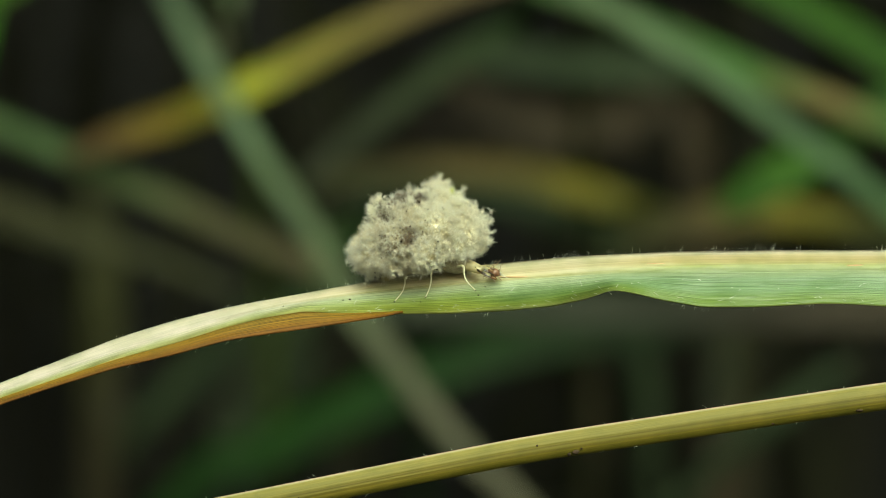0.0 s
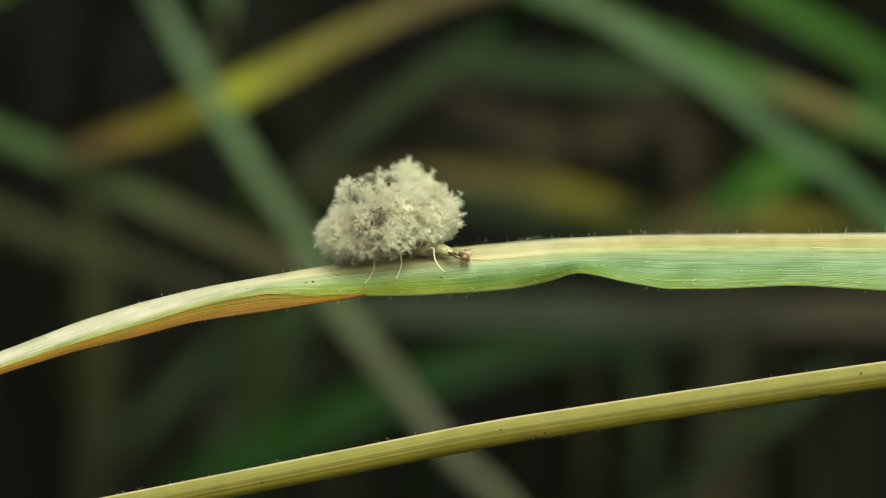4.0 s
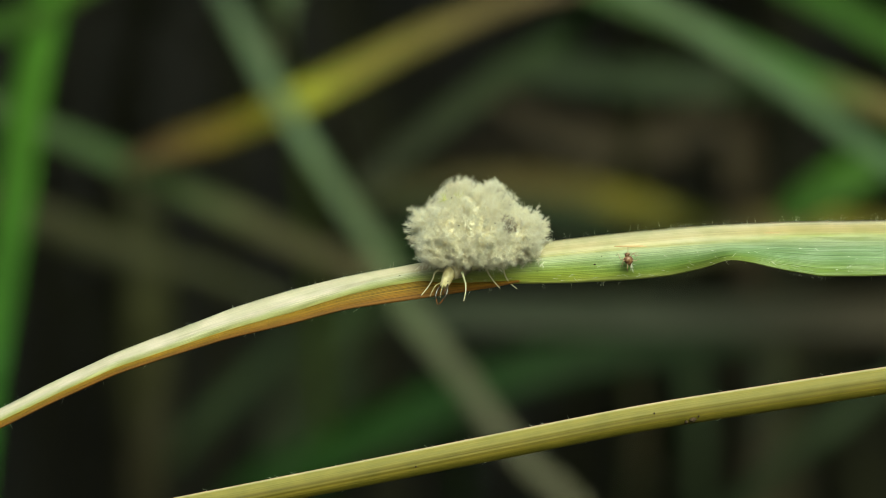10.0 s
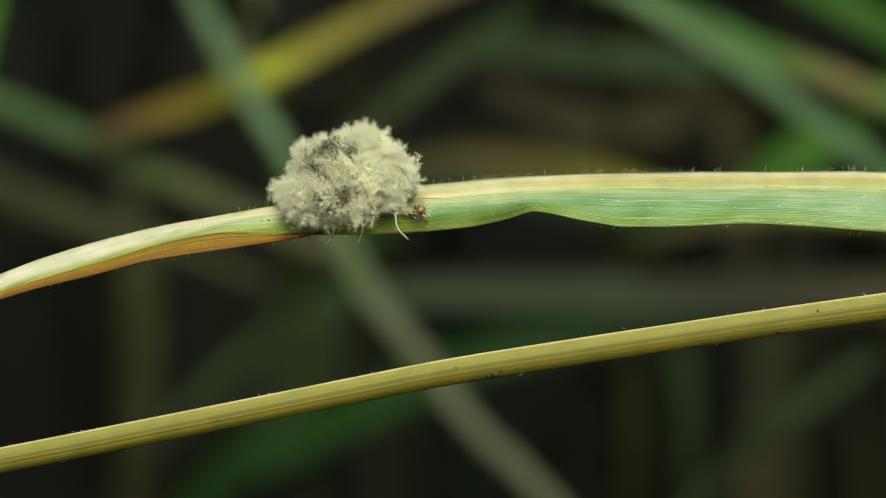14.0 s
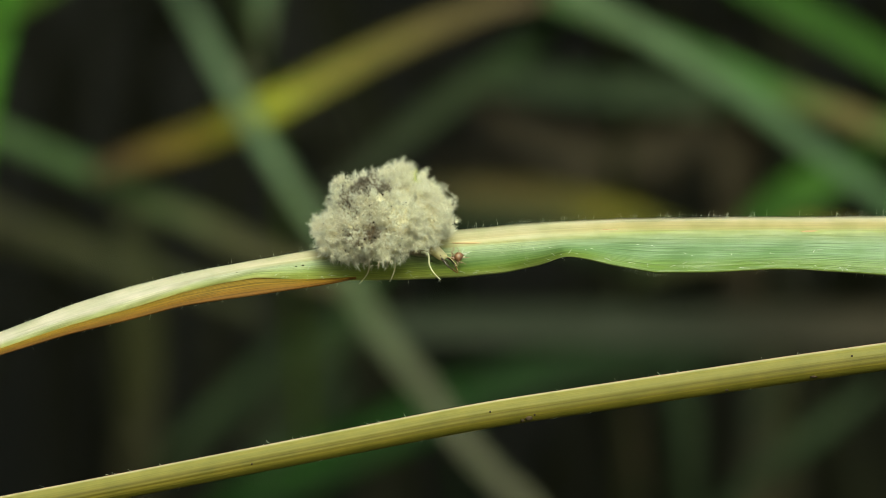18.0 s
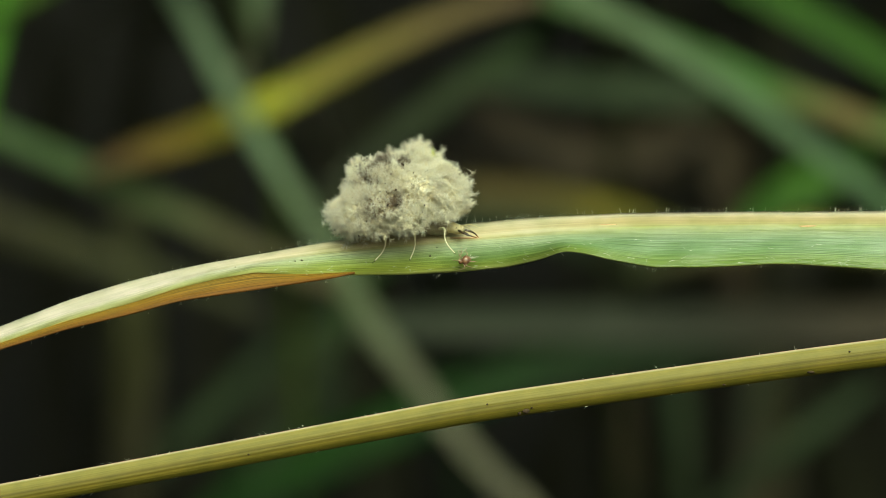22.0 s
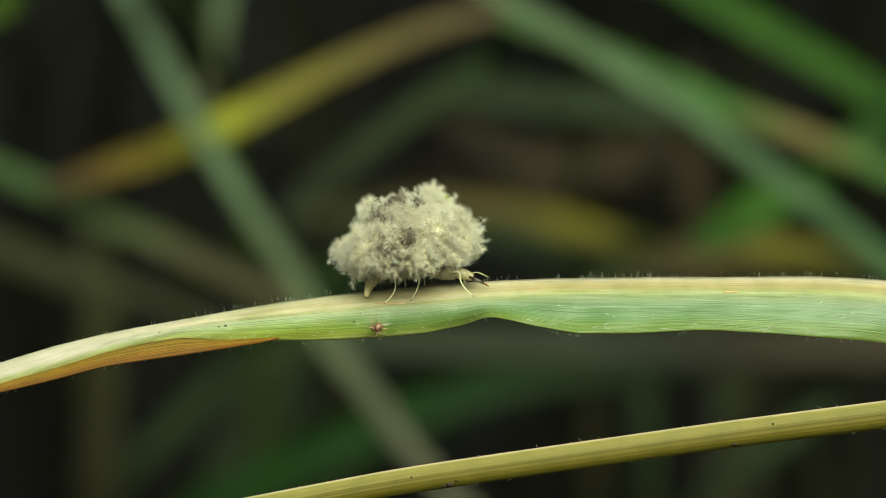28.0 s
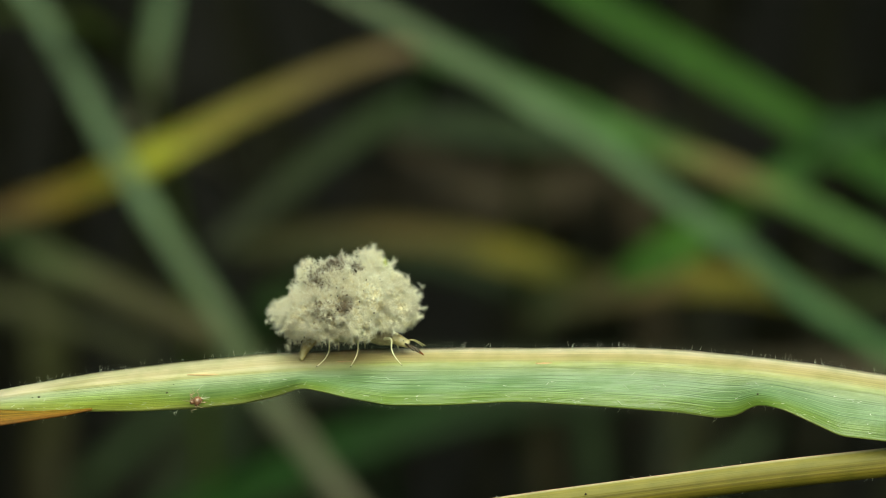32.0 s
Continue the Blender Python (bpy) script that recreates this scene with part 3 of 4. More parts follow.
# ---- blurred grass behind ----
def far_blade(points, depth, colours, lean=0.6, root="", fold=0.25, label="blurred green grass blade", name="background_blade"):
    """A grass blade through (x, z, width) in mm at that depth. lean: how far its face is turned up. root: the side on which it runs to the ground."""
    p = [(x, depth, z, w * 0.66) for x, z, w in points]
    if root:
        end = p[-1]
        x, y, z, w = end
        way = {"r": (34, 12), "l": (-34, 12), "b": (0, 8), "k": (10, 140)}[root]
        if root == "b":
            run = max(-0.9, min(0.9, (x - p[-2][0]) / (z - p[-2][2])))
            way = (run * (GROUND - z) * 0.5, 8)
        else:
            p.append((x + way[0] * 0.6, y + way[1] * 0.6, z - 6, w * 0.8))
        p.append((x + way[0], y + way[1], (z + GROUND) / 2, w * 0.6))
        p.append((x + way[0] * 1.1, y + way[1] * 1.1, GROUND - 6 if y + way[1] < 520 else z - 60, w * 0.45))
    c = spline(p, 16 * len(p))
    pts, w = c[:, :3], c[:, 3]
    tan = np.gradient(pts, axis=0)
    tan /= np.linalg.norm(tan, axis=1, keepdims=True) + 1e-9
    side = np.cross(tan, (0, 1, 0))
    side /= np.linalg.norm(side, axis=1, keepdims=True) + 1e-9
    side[side[:, 2] < 0] *= -1
    back = np.cross(side, tan)
    back[back[:, 1] < 0] *= -1
    across = np.linspace(-1, 1, 7)
    g = np.zeros((len(c), 7, 3))
    for j, a in enumerate(across):
        g[:, j] = pts + side * (a * w / 2)[:, None] + back * ((a * lean - fold * (1 - abs(a))) * w / 2)[:, None]
    s = np.tile((across + 1) / 2, (len(c), 1))
    u = np.tile(np.clip(np.linspace(0, (len(p) - 1) / (len(points) - 1), len(c)), 0, 1)[:, None], (1, 7))

    ob = solid_sheet(name, g * MM, 0.18 * MM, colours, None, s, u)
    tagged(ob, label, "grass blade", group="blurred grass behind")
    v, f = tube_data((pts - back * (fold * w / 2)[:, None]) * MM, w * 0.05 * MM, 6)
    mesh_object("midrib", v, f, colours, ob, s=np.full(len(v), 0.5), u=np.repeat(u[:, 0], 6))
    return ob


blue = grass_colour("blue_green_grass", [(0.0, (0.1117, 0.1588, 0.0998)), (0.35, (0.1055, 0.1526, 0.0874)), (0.55, (0.0892, 0.1133, 0.0623)), (0.72, (0.0960, 0.0960, 0.0655)), (1.0, (0.1000, 0.0940, 0.0665))])
diag = grass_colour("grey_green_grass", [(0.0, (0.1006, 0.1118, 0.079)), (0.3, (0.089, 0.1329, 0.067)), (0.6, (0.0701, 0.1164, 0.06)), (1.0, (0.0503, 0.1118, 0.036))])
vivid = grass_colour("vivid_green_grass", [(0.0, (0.0268, 0.0734, 0.0076)), (0.5, (0.0329, 0.0819, 0.0092)), (1.0, (0.0237, 0.0734, 0.0115))])
fresh = grass_colour("fresh_green_grass", [(0.0, (0.0456, 0.1248, 0.0129)), (0.5, (0.0559, 0.1392, 0.0156)), (1.0, (0.0403, 0.1248, 0.0195))])
lime = grass_colour("lime_green_grass", [(0.0, (0.021, 0.0632, 0.0061)), (0.5, (0.034, 0.0714, 0.0074)), (1.0, (0.0503, 0.0714, 0.0102))])
yellow = grass_colour("yellowing_grass", [(0.0, (0.0444, 0.0288, 0.0162)), (0.1, (0.0919, 0.0576, 0.0222)), (0.22, (0.185, 0.136, 0.0207)), (0.34, (0.2814, 0.2879, 0.0325)), (0.46, (0.1925, 0.1679, 0.0355)), (0.68, (0.1406, 0.1056, 0.0429)), (0.85, (0.1037, 0.0735, 0.0429)), (1.0, (0.0681, 0.0512, 0.0297))])
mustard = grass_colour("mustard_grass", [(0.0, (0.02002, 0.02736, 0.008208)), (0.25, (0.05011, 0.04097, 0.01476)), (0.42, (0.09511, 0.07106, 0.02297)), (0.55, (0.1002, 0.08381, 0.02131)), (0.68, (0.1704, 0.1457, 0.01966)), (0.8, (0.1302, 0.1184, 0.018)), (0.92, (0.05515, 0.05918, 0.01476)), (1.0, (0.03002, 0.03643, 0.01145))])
green = grass_colour("mid_green_grass", [(0.0, (0.0264, 0.066, 0.0088)), (0.4, (0.0396, 0.0968, 0.0106)), (0.7, (0.0308, 0.0748, 0.0123)), (1.0, (0.0176, 0.044, 0.0106))])
rusty = grass_colour("rust_spotted_grass", [(0.0, (0.0495, 0.0836, 0.0286)), (0.42, (0.0561, 0.1254, 0.0286)), (0.56, (0.1397, 0.1045, 0.0418)), (0.7, (0.0693, 0.1331, 0.0352)), (1.0, (0.0418, 0.0836, 0.0242))])
# next three: green grass with the hollow's shade put into the colour
leafy = grass_colour("shade_tinted_green_grass", [(0.0, (0.01134, 0.02447, 0.007555)), (0.3, (0.01134, 0.02876, 0.006657)), (0.55, (0.01134, 0.03723, 0.005834)), (0.75, (0.01134, 0.04036, 0.004189)), (1.0, (0.009619, 0.02971, 0.004189))])
shade = grass_colour("half_shade_tinted_grass", [(0.0, (0.02601, 0.02754, 0.01861)), (0.5, (0.02601, 0.03766, 0.01606)), (1.0, (0.02227, 0.04684, 0.01241))])
dark = grass_colour("deep_shade_tinted_grass", [(0.0, (0.0237, 0.0359, 0.0167)), (0.5, (0.0324, 0.0494, 0.0237)), (1.0, (0.0237, 0.0343, 0.0167))])
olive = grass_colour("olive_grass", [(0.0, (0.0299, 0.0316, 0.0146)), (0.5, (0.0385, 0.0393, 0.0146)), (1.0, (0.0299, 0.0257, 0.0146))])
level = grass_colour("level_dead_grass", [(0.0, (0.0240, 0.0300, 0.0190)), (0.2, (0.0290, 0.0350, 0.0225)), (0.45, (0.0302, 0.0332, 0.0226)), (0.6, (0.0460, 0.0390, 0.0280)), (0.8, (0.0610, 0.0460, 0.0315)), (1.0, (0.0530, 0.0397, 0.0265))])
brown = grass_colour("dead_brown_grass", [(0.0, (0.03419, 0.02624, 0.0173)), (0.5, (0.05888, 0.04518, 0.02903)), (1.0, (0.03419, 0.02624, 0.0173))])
# olive darkened further, so the deep shade sits in the colour
murk = grass_colour("shade_tinted_undergrowth", [(0.0, (0.009792, 0.01044, 0.004896)), (0.5, (0.01346, 0.01404, 0.005472)), (1.0, (0.009144, 0.00792, 0.004896))])
hazy = grass_colour("green_to_tan_grass", [(0.0, (0.0774, 0.0621, 0.032)), (0.3, (0.0774, 0.0737, 0.0355)), (0.55, (0.0541, 0.088, 0.032)), (1.0, (0.0466, 0.0808, 0.0299))])

far_blade([(-39.81, 9.58, 2.15), (-35.02, 11.61, 3.83), (-29.05, 13.59, 4.42), (-21.86, 16.57, 4.79), (-15.88, 19.56, 4.55), (-9.9, 22.55, 3.95), (-3.92, 25.24, 3.59), (3.15, 27.76, 3.23), (7.93, 28.48, 2.63), (12.24, 27.34, 1.8)], 180, yellow, 0.5, "k", label="arching yellow-brown withering grass blade", name="arching_blade")
far_blade([(-34.2, 35.97, 3.14), (-30.08, 29.49, 3.3), (-26.84, 23.61, 3.3), (-22.72, 15.95, 3.22), (-18.01, 8.3, 3.05), (-13.19, 1.24, 3.39), (-9.36, -5.83, 3.8), (-4.83, -11.72, 3.6), (-0.71, -17.31, 3.4), (4.59, -23.19, 3.2), (11.06, -29.67, 3.0)], 172, blue, 0.4, "b", label="long blue-green grass blade, blurred, paler towards its base")
far_blade([(-23.53, 45.21, 4.10), (-24.90, 37.69, 4.51), (-25.92, 31.53, 4.51), (-26.81, 25.38, 4.10), (-27.29, 19.90, 3.01)], 225, blue, 0.4, "k", label="blue-green grass blade behind the crossing")
far_blade([(-11.15, -3.09, 2.67), (-17.21, -0.55, 3.88), (-23.26, 2.18, 4.12), (-29.32, 5.09, 4.00), (-35.38, 7.94, 3.88), (-41.44, 10.60, 3.76), (-47.50, 13.15, 3.64), (-54.77, 16.30, 3.64), (-65.67, 20.96, 3.39)], 184, hazy, 0.4, "l", label="dull green grass blade fading to tan")
far_blade([(-25.52, -5.54, 2.80), (-33.94, -2.03, 3.09), (-44.45, 1.47, 3.23), (-54.97, 5.33, 3.23), (-65.49, 9.19, 3.23)], 234, olive, 0.4, "l", label="dim olive-green blurred grass blade")
far_blade([(-4.54, 34.14, 2.17), (1.3, 31.43, 2.6), (10.5, 26.29, 3.12), (18.07, 21.7, 3.38), (25.1, 17.48, 3.29), (31.6, 12.5, 3.2), (38.63, 7.36, 3.2), (45.12, 2.22, 3.12), (54.21, -3.73, 3.03), (65.79, -11.85, 2.86)], 150, diag, 0.5, "r", label="grey-green grass blade slanting down")
far_blade([(8.37, 27.01, 2.29), (16.97, 24.14, 3.44), (23.86, 21.27, 3.78), (31.31, 17.95, 3.78), (39.91, 14.68, 3.56), (46.79, 11.64, 3.44), (57.46, 6.37, 3.44), (69.73, 0.06, 3.21)], 167, rusty, 0.5, "r", label="green grass blade with a rusty spot")
far_blade([(17.43, 42.03, 3.93), (25.95, 37.11, 5.51), (33.82, 32.53, 5.77), (41.68, 28.07, 5.77), (49.55, 23.35, 5.64), (59.77, 17.12, 5.64), (69.87, 10.9, 5.24), (86.25, 1.07, 4.59)], 210, vivid, 0.5, "r", label="vivid green grass blade")
far_blade([(28.44, 3.74, 2.63), (31.33, 5.66, 5.79), (34.52, 7.63, 7.02), (37.99, 9.83, 6.67), (42.05, 12.43, 6.14), (46.97, 15.62, 5.44), (52.18, 19.09, 4.91)], 170, green, 0.5, "r", label="mid-green grass blade slanting up")
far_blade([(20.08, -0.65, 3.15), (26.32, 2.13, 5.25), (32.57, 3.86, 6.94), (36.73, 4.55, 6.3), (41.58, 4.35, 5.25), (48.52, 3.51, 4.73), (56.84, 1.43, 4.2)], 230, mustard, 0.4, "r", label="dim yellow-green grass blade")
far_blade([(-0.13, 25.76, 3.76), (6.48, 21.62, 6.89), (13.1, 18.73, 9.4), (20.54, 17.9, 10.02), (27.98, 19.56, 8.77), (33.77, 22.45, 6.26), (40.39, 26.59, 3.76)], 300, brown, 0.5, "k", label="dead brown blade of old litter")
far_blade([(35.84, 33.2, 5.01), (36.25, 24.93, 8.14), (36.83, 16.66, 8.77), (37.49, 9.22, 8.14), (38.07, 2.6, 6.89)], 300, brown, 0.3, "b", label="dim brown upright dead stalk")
far_blade([(-49.41, 12.72, 4.78), (-47.83, 3.26, 7.41), (-47.04, -7.79, 8.37), (-47.43, -18.83, 8.84), (-48.22, -33.19, 8.37)], 280, olive, 0.3, "b", label="dim upright olive stalk")
far_blade([(-30.85, -23.94, 3.41), (-26.35, -17.19, 6.82), (-21.09, -10.43, 8.19), (-16.59, -4.43, 7.51), (-12.09, 2.33, 5.69)], 260, shade, 0.4, "k", label="dim green slanting blade, shade in its colour")
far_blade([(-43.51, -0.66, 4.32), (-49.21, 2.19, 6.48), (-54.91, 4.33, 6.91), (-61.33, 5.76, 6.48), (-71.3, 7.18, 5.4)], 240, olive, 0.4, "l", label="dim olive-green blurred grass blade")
far_blade([(-15.02, 8.39, 5.01), (-3.44, 9.63, 7.52), (8.14, 8.39, 8.02), (17.23, 5.08, 7.52), (26.33, 0.95, 5.01)], 300, dark, 0.3, "k", label="deep green grass blade, shade in its colour")
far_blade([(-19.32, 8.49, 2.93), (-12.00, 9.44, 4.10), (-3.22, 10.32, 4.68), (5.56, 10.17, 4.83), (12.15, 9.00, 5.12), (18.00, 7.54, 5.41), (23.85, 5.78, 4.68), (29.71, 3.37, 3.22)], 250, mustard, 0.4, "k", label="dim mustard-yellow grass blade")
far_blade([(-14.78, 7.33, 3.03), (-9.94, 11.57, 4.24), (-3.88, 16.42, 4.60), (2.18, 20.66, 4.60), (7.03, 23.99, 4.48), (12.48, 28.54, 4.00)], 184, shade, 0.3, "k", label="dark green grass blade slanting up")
far_blade([(-0.29, 24.95, 3.66), (8.49, 24.58, 6.15), (19.46, 23.63, 6.73), (30.44, 22.75, 6.59), (39.95, 21.29, 4.39)], 250, dark, 0.4, "k", label="deep green grass blade, shade in its colour")
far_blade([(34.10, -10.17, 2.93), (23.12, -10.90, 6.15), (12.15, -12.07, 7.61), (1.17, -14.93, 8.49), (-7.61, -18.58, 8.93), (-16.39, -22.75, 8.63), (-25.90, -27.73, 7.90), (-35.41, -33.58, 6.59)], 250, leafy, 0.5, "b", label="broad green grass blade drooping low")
far_blade([(-12.19, -6.51, 3.86), (-0.25, -6.22, 6.17), (13.42, -6.31, 6.86), (28.94, -6.52, 7.20), (44.47, -6.52, 7.33), (63.10, -6.89, 6.96), (87.95, -7.76, 6.21)], 192, level, 0.5, "r", label="dead brown grass blade lying level")
far_blade([(-39.64, 30.06, 4.68), (-40.96, 24.77, 5.15), (-42.08, 19.68, 5.27), (-43.51, 12.56, 5.15), (-44.78, 2.39, 4.91), (-46.31, -7.78, 4.57), (-47.58, -17.95, 4.09)], 133, fresh, 0.3, "b", label="bright green upright grass blade")
far_blade([(-54.1, 18.11, 3.05), (-46.98, 19.99, 3.87), (-42.4, 21.67, 4.07), (-39.3, 23.55, 3.97), (-35.23, 25.74, 3.66), (-30.7, 28.53, 3.05)], 133, lime, 0.5, "k", label="lime-green blurred grass blade")
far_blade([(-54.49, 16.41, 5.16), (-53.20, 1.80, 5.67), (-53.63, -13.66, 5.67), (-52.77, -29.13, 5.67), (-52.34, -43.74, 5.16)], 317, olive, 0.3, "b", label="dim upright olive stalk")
far_blade([(-26.60, -7.89, 3.19), (-30.58, -12.66, 4.78), (-36.96, -19.04, 5.10), (-43.33, -25.41, 4.78), (-48.11, -32.58, 3.98)], 284, dark, 0.4, "b", label="dim green blade, shade in its colour")
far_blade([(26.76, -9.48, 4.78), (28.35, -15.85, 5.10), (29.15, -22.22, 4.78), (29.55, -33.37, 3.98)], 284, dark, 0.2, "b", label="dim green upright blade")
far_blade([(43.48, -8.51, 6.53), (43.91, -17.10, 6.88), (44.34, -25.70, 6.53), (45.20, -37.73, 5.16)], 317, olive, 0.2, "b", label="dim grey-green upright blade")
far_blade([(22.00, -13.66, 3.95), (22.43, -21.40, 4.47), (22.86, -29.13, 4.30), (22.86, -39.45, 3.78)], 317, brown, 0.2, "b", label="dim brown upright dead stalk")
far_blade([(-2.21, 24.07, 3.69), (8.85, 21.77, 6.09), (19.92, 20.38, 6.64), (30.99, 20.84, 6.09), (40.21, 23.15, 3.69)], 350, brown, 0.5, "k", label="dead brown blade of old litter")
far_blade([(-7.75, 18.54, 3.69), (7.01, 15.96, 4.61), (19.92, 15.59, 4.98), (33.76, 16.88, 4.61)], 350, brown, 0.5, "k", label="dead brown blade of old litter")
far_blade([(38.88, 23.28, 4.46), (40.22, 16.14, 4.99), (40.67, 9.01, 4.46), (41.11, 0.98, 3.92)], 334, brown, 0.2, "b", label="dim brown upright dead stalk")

far_blade([(-16.82, -13.44, 2.25), (-21.32, -18.69, 4.20), (-26.58, -23.95, 4.65), (-31.83, -29.20, 4.50), (-37.09, -34.46, 3.75)], 260, dark, 0.4, "b", label="dim green slanting blade, shade in its colour")
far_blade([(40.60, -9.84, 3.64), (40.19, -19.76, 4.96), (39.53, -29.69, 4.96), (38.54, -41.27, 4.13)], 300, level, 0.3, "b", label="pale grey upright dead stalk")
far_blade([(49.66, -13.80, 2.77), (44.11, -17.96, 3.88), (37.87, -22.82, 4.16), (31.63, -28.37, 3.88)], 230, dark, 0.4, "b", label="dim green slanting blade, shade in its colour")


def undergrowth():
    """Dim blades further back, deep shade put into their colour, in one mesh."""
    verts, faces, ss, uu = [], [], [], []
    for _ in range(90):
        d = float(rng.uniform(310, 530))
        x0, top = float(rng.uniform(-150, 170)), float(rng.uniform(-60, 110))
        bend, w = float(rng.normal(0, 40)), float(rng.uniform(2.5, 6))
        c = spline([(x0 + bend, d, top, w * 0.3), (x0 + bend * 0.5, d, top - 25, w), (x0 + bend * 0.2, d, top - 60, w), (x0, d, GROUND - 5, w * 0.8)], 20)
        start = len(verts)
        for k, (x, y, z, ww) in enumerate(c):
            for a in (-1, 0, 1):
                verts.append((x + a * ww / 2, y + (0.3 * ww if a == 0 else 0.5 * a), z))
                ss.append((a + 1) / 2)
                uu.append(k / 19)
        faces += [(start + k * 3 + a, start + k * 3 + a + 1, start + k * 3 + a + 4, start + k * 3 + a + 3) for k in range(19) for a in (0, 1)]
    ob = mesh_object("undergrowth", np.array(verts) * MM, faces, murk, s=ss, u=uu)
    tagged(ob, "dim tangle of grass, deep shade in its colour", "grass", kind="stuff")


undergrowth()


def shade_canopy():
    """Unseen tall grass, added above the view to keep the hollow in shade, in one mesh."""
    verts, faces, ss, uu = [], [], [], []
    for _ in range(1300):
        x, y = float(rng.normal(0, 300)), float(rng.uniform(175, 1000))
        if (x / 620) ** 2 + ((y - 480) / 470) ** 2 > float(rng.uniform(0.55, 1.15)):
            continue
        z = 88 + 0.16 * (y - 175) + float(rng.uniform(0, 55))
        a, w, length = float(rng.normal(-1.5, 0.6)), float(rng.uniform(7, 13)), float(rng.uniform(90, 190))
        drop = float(rng.uniform(-0.1, 0.25))
        start = len(verts)
        for k in range(9):
            f = k / 8 - 0.3
            ww = w * (1 - max(0.0, f) ** 2 * 1.6)
            px, py = x + math.cos(a) * f * length, max(y + math.sin(a) * f * length, 165 + float(z - 88) * 0.2)
            pz = z - drop * abs(f) * length * 0.25
            for b in (-1, 1):
                verts.append((px - math.sin(a) * b * ww / 2, py + math.cos(a) * b * ww / 2, pz + 0.12 * b * ww))
                ss.append((b + 1) / 2)
                uu.append(k / 8)
        faces += [(start + k * 2, start + k * 2 + 1, start + k * 2 + 3, start + k * 2 + 2) for k in range(8)]
    ob = mesh_object("unseen_shade_grass", np.array(verts) * MM, faces, green, s=ss, u=uu)
    tagged(ob, "unseen tall grass added overhead to shade the hollow", "grass", kind="stuff")


shade_canopy()


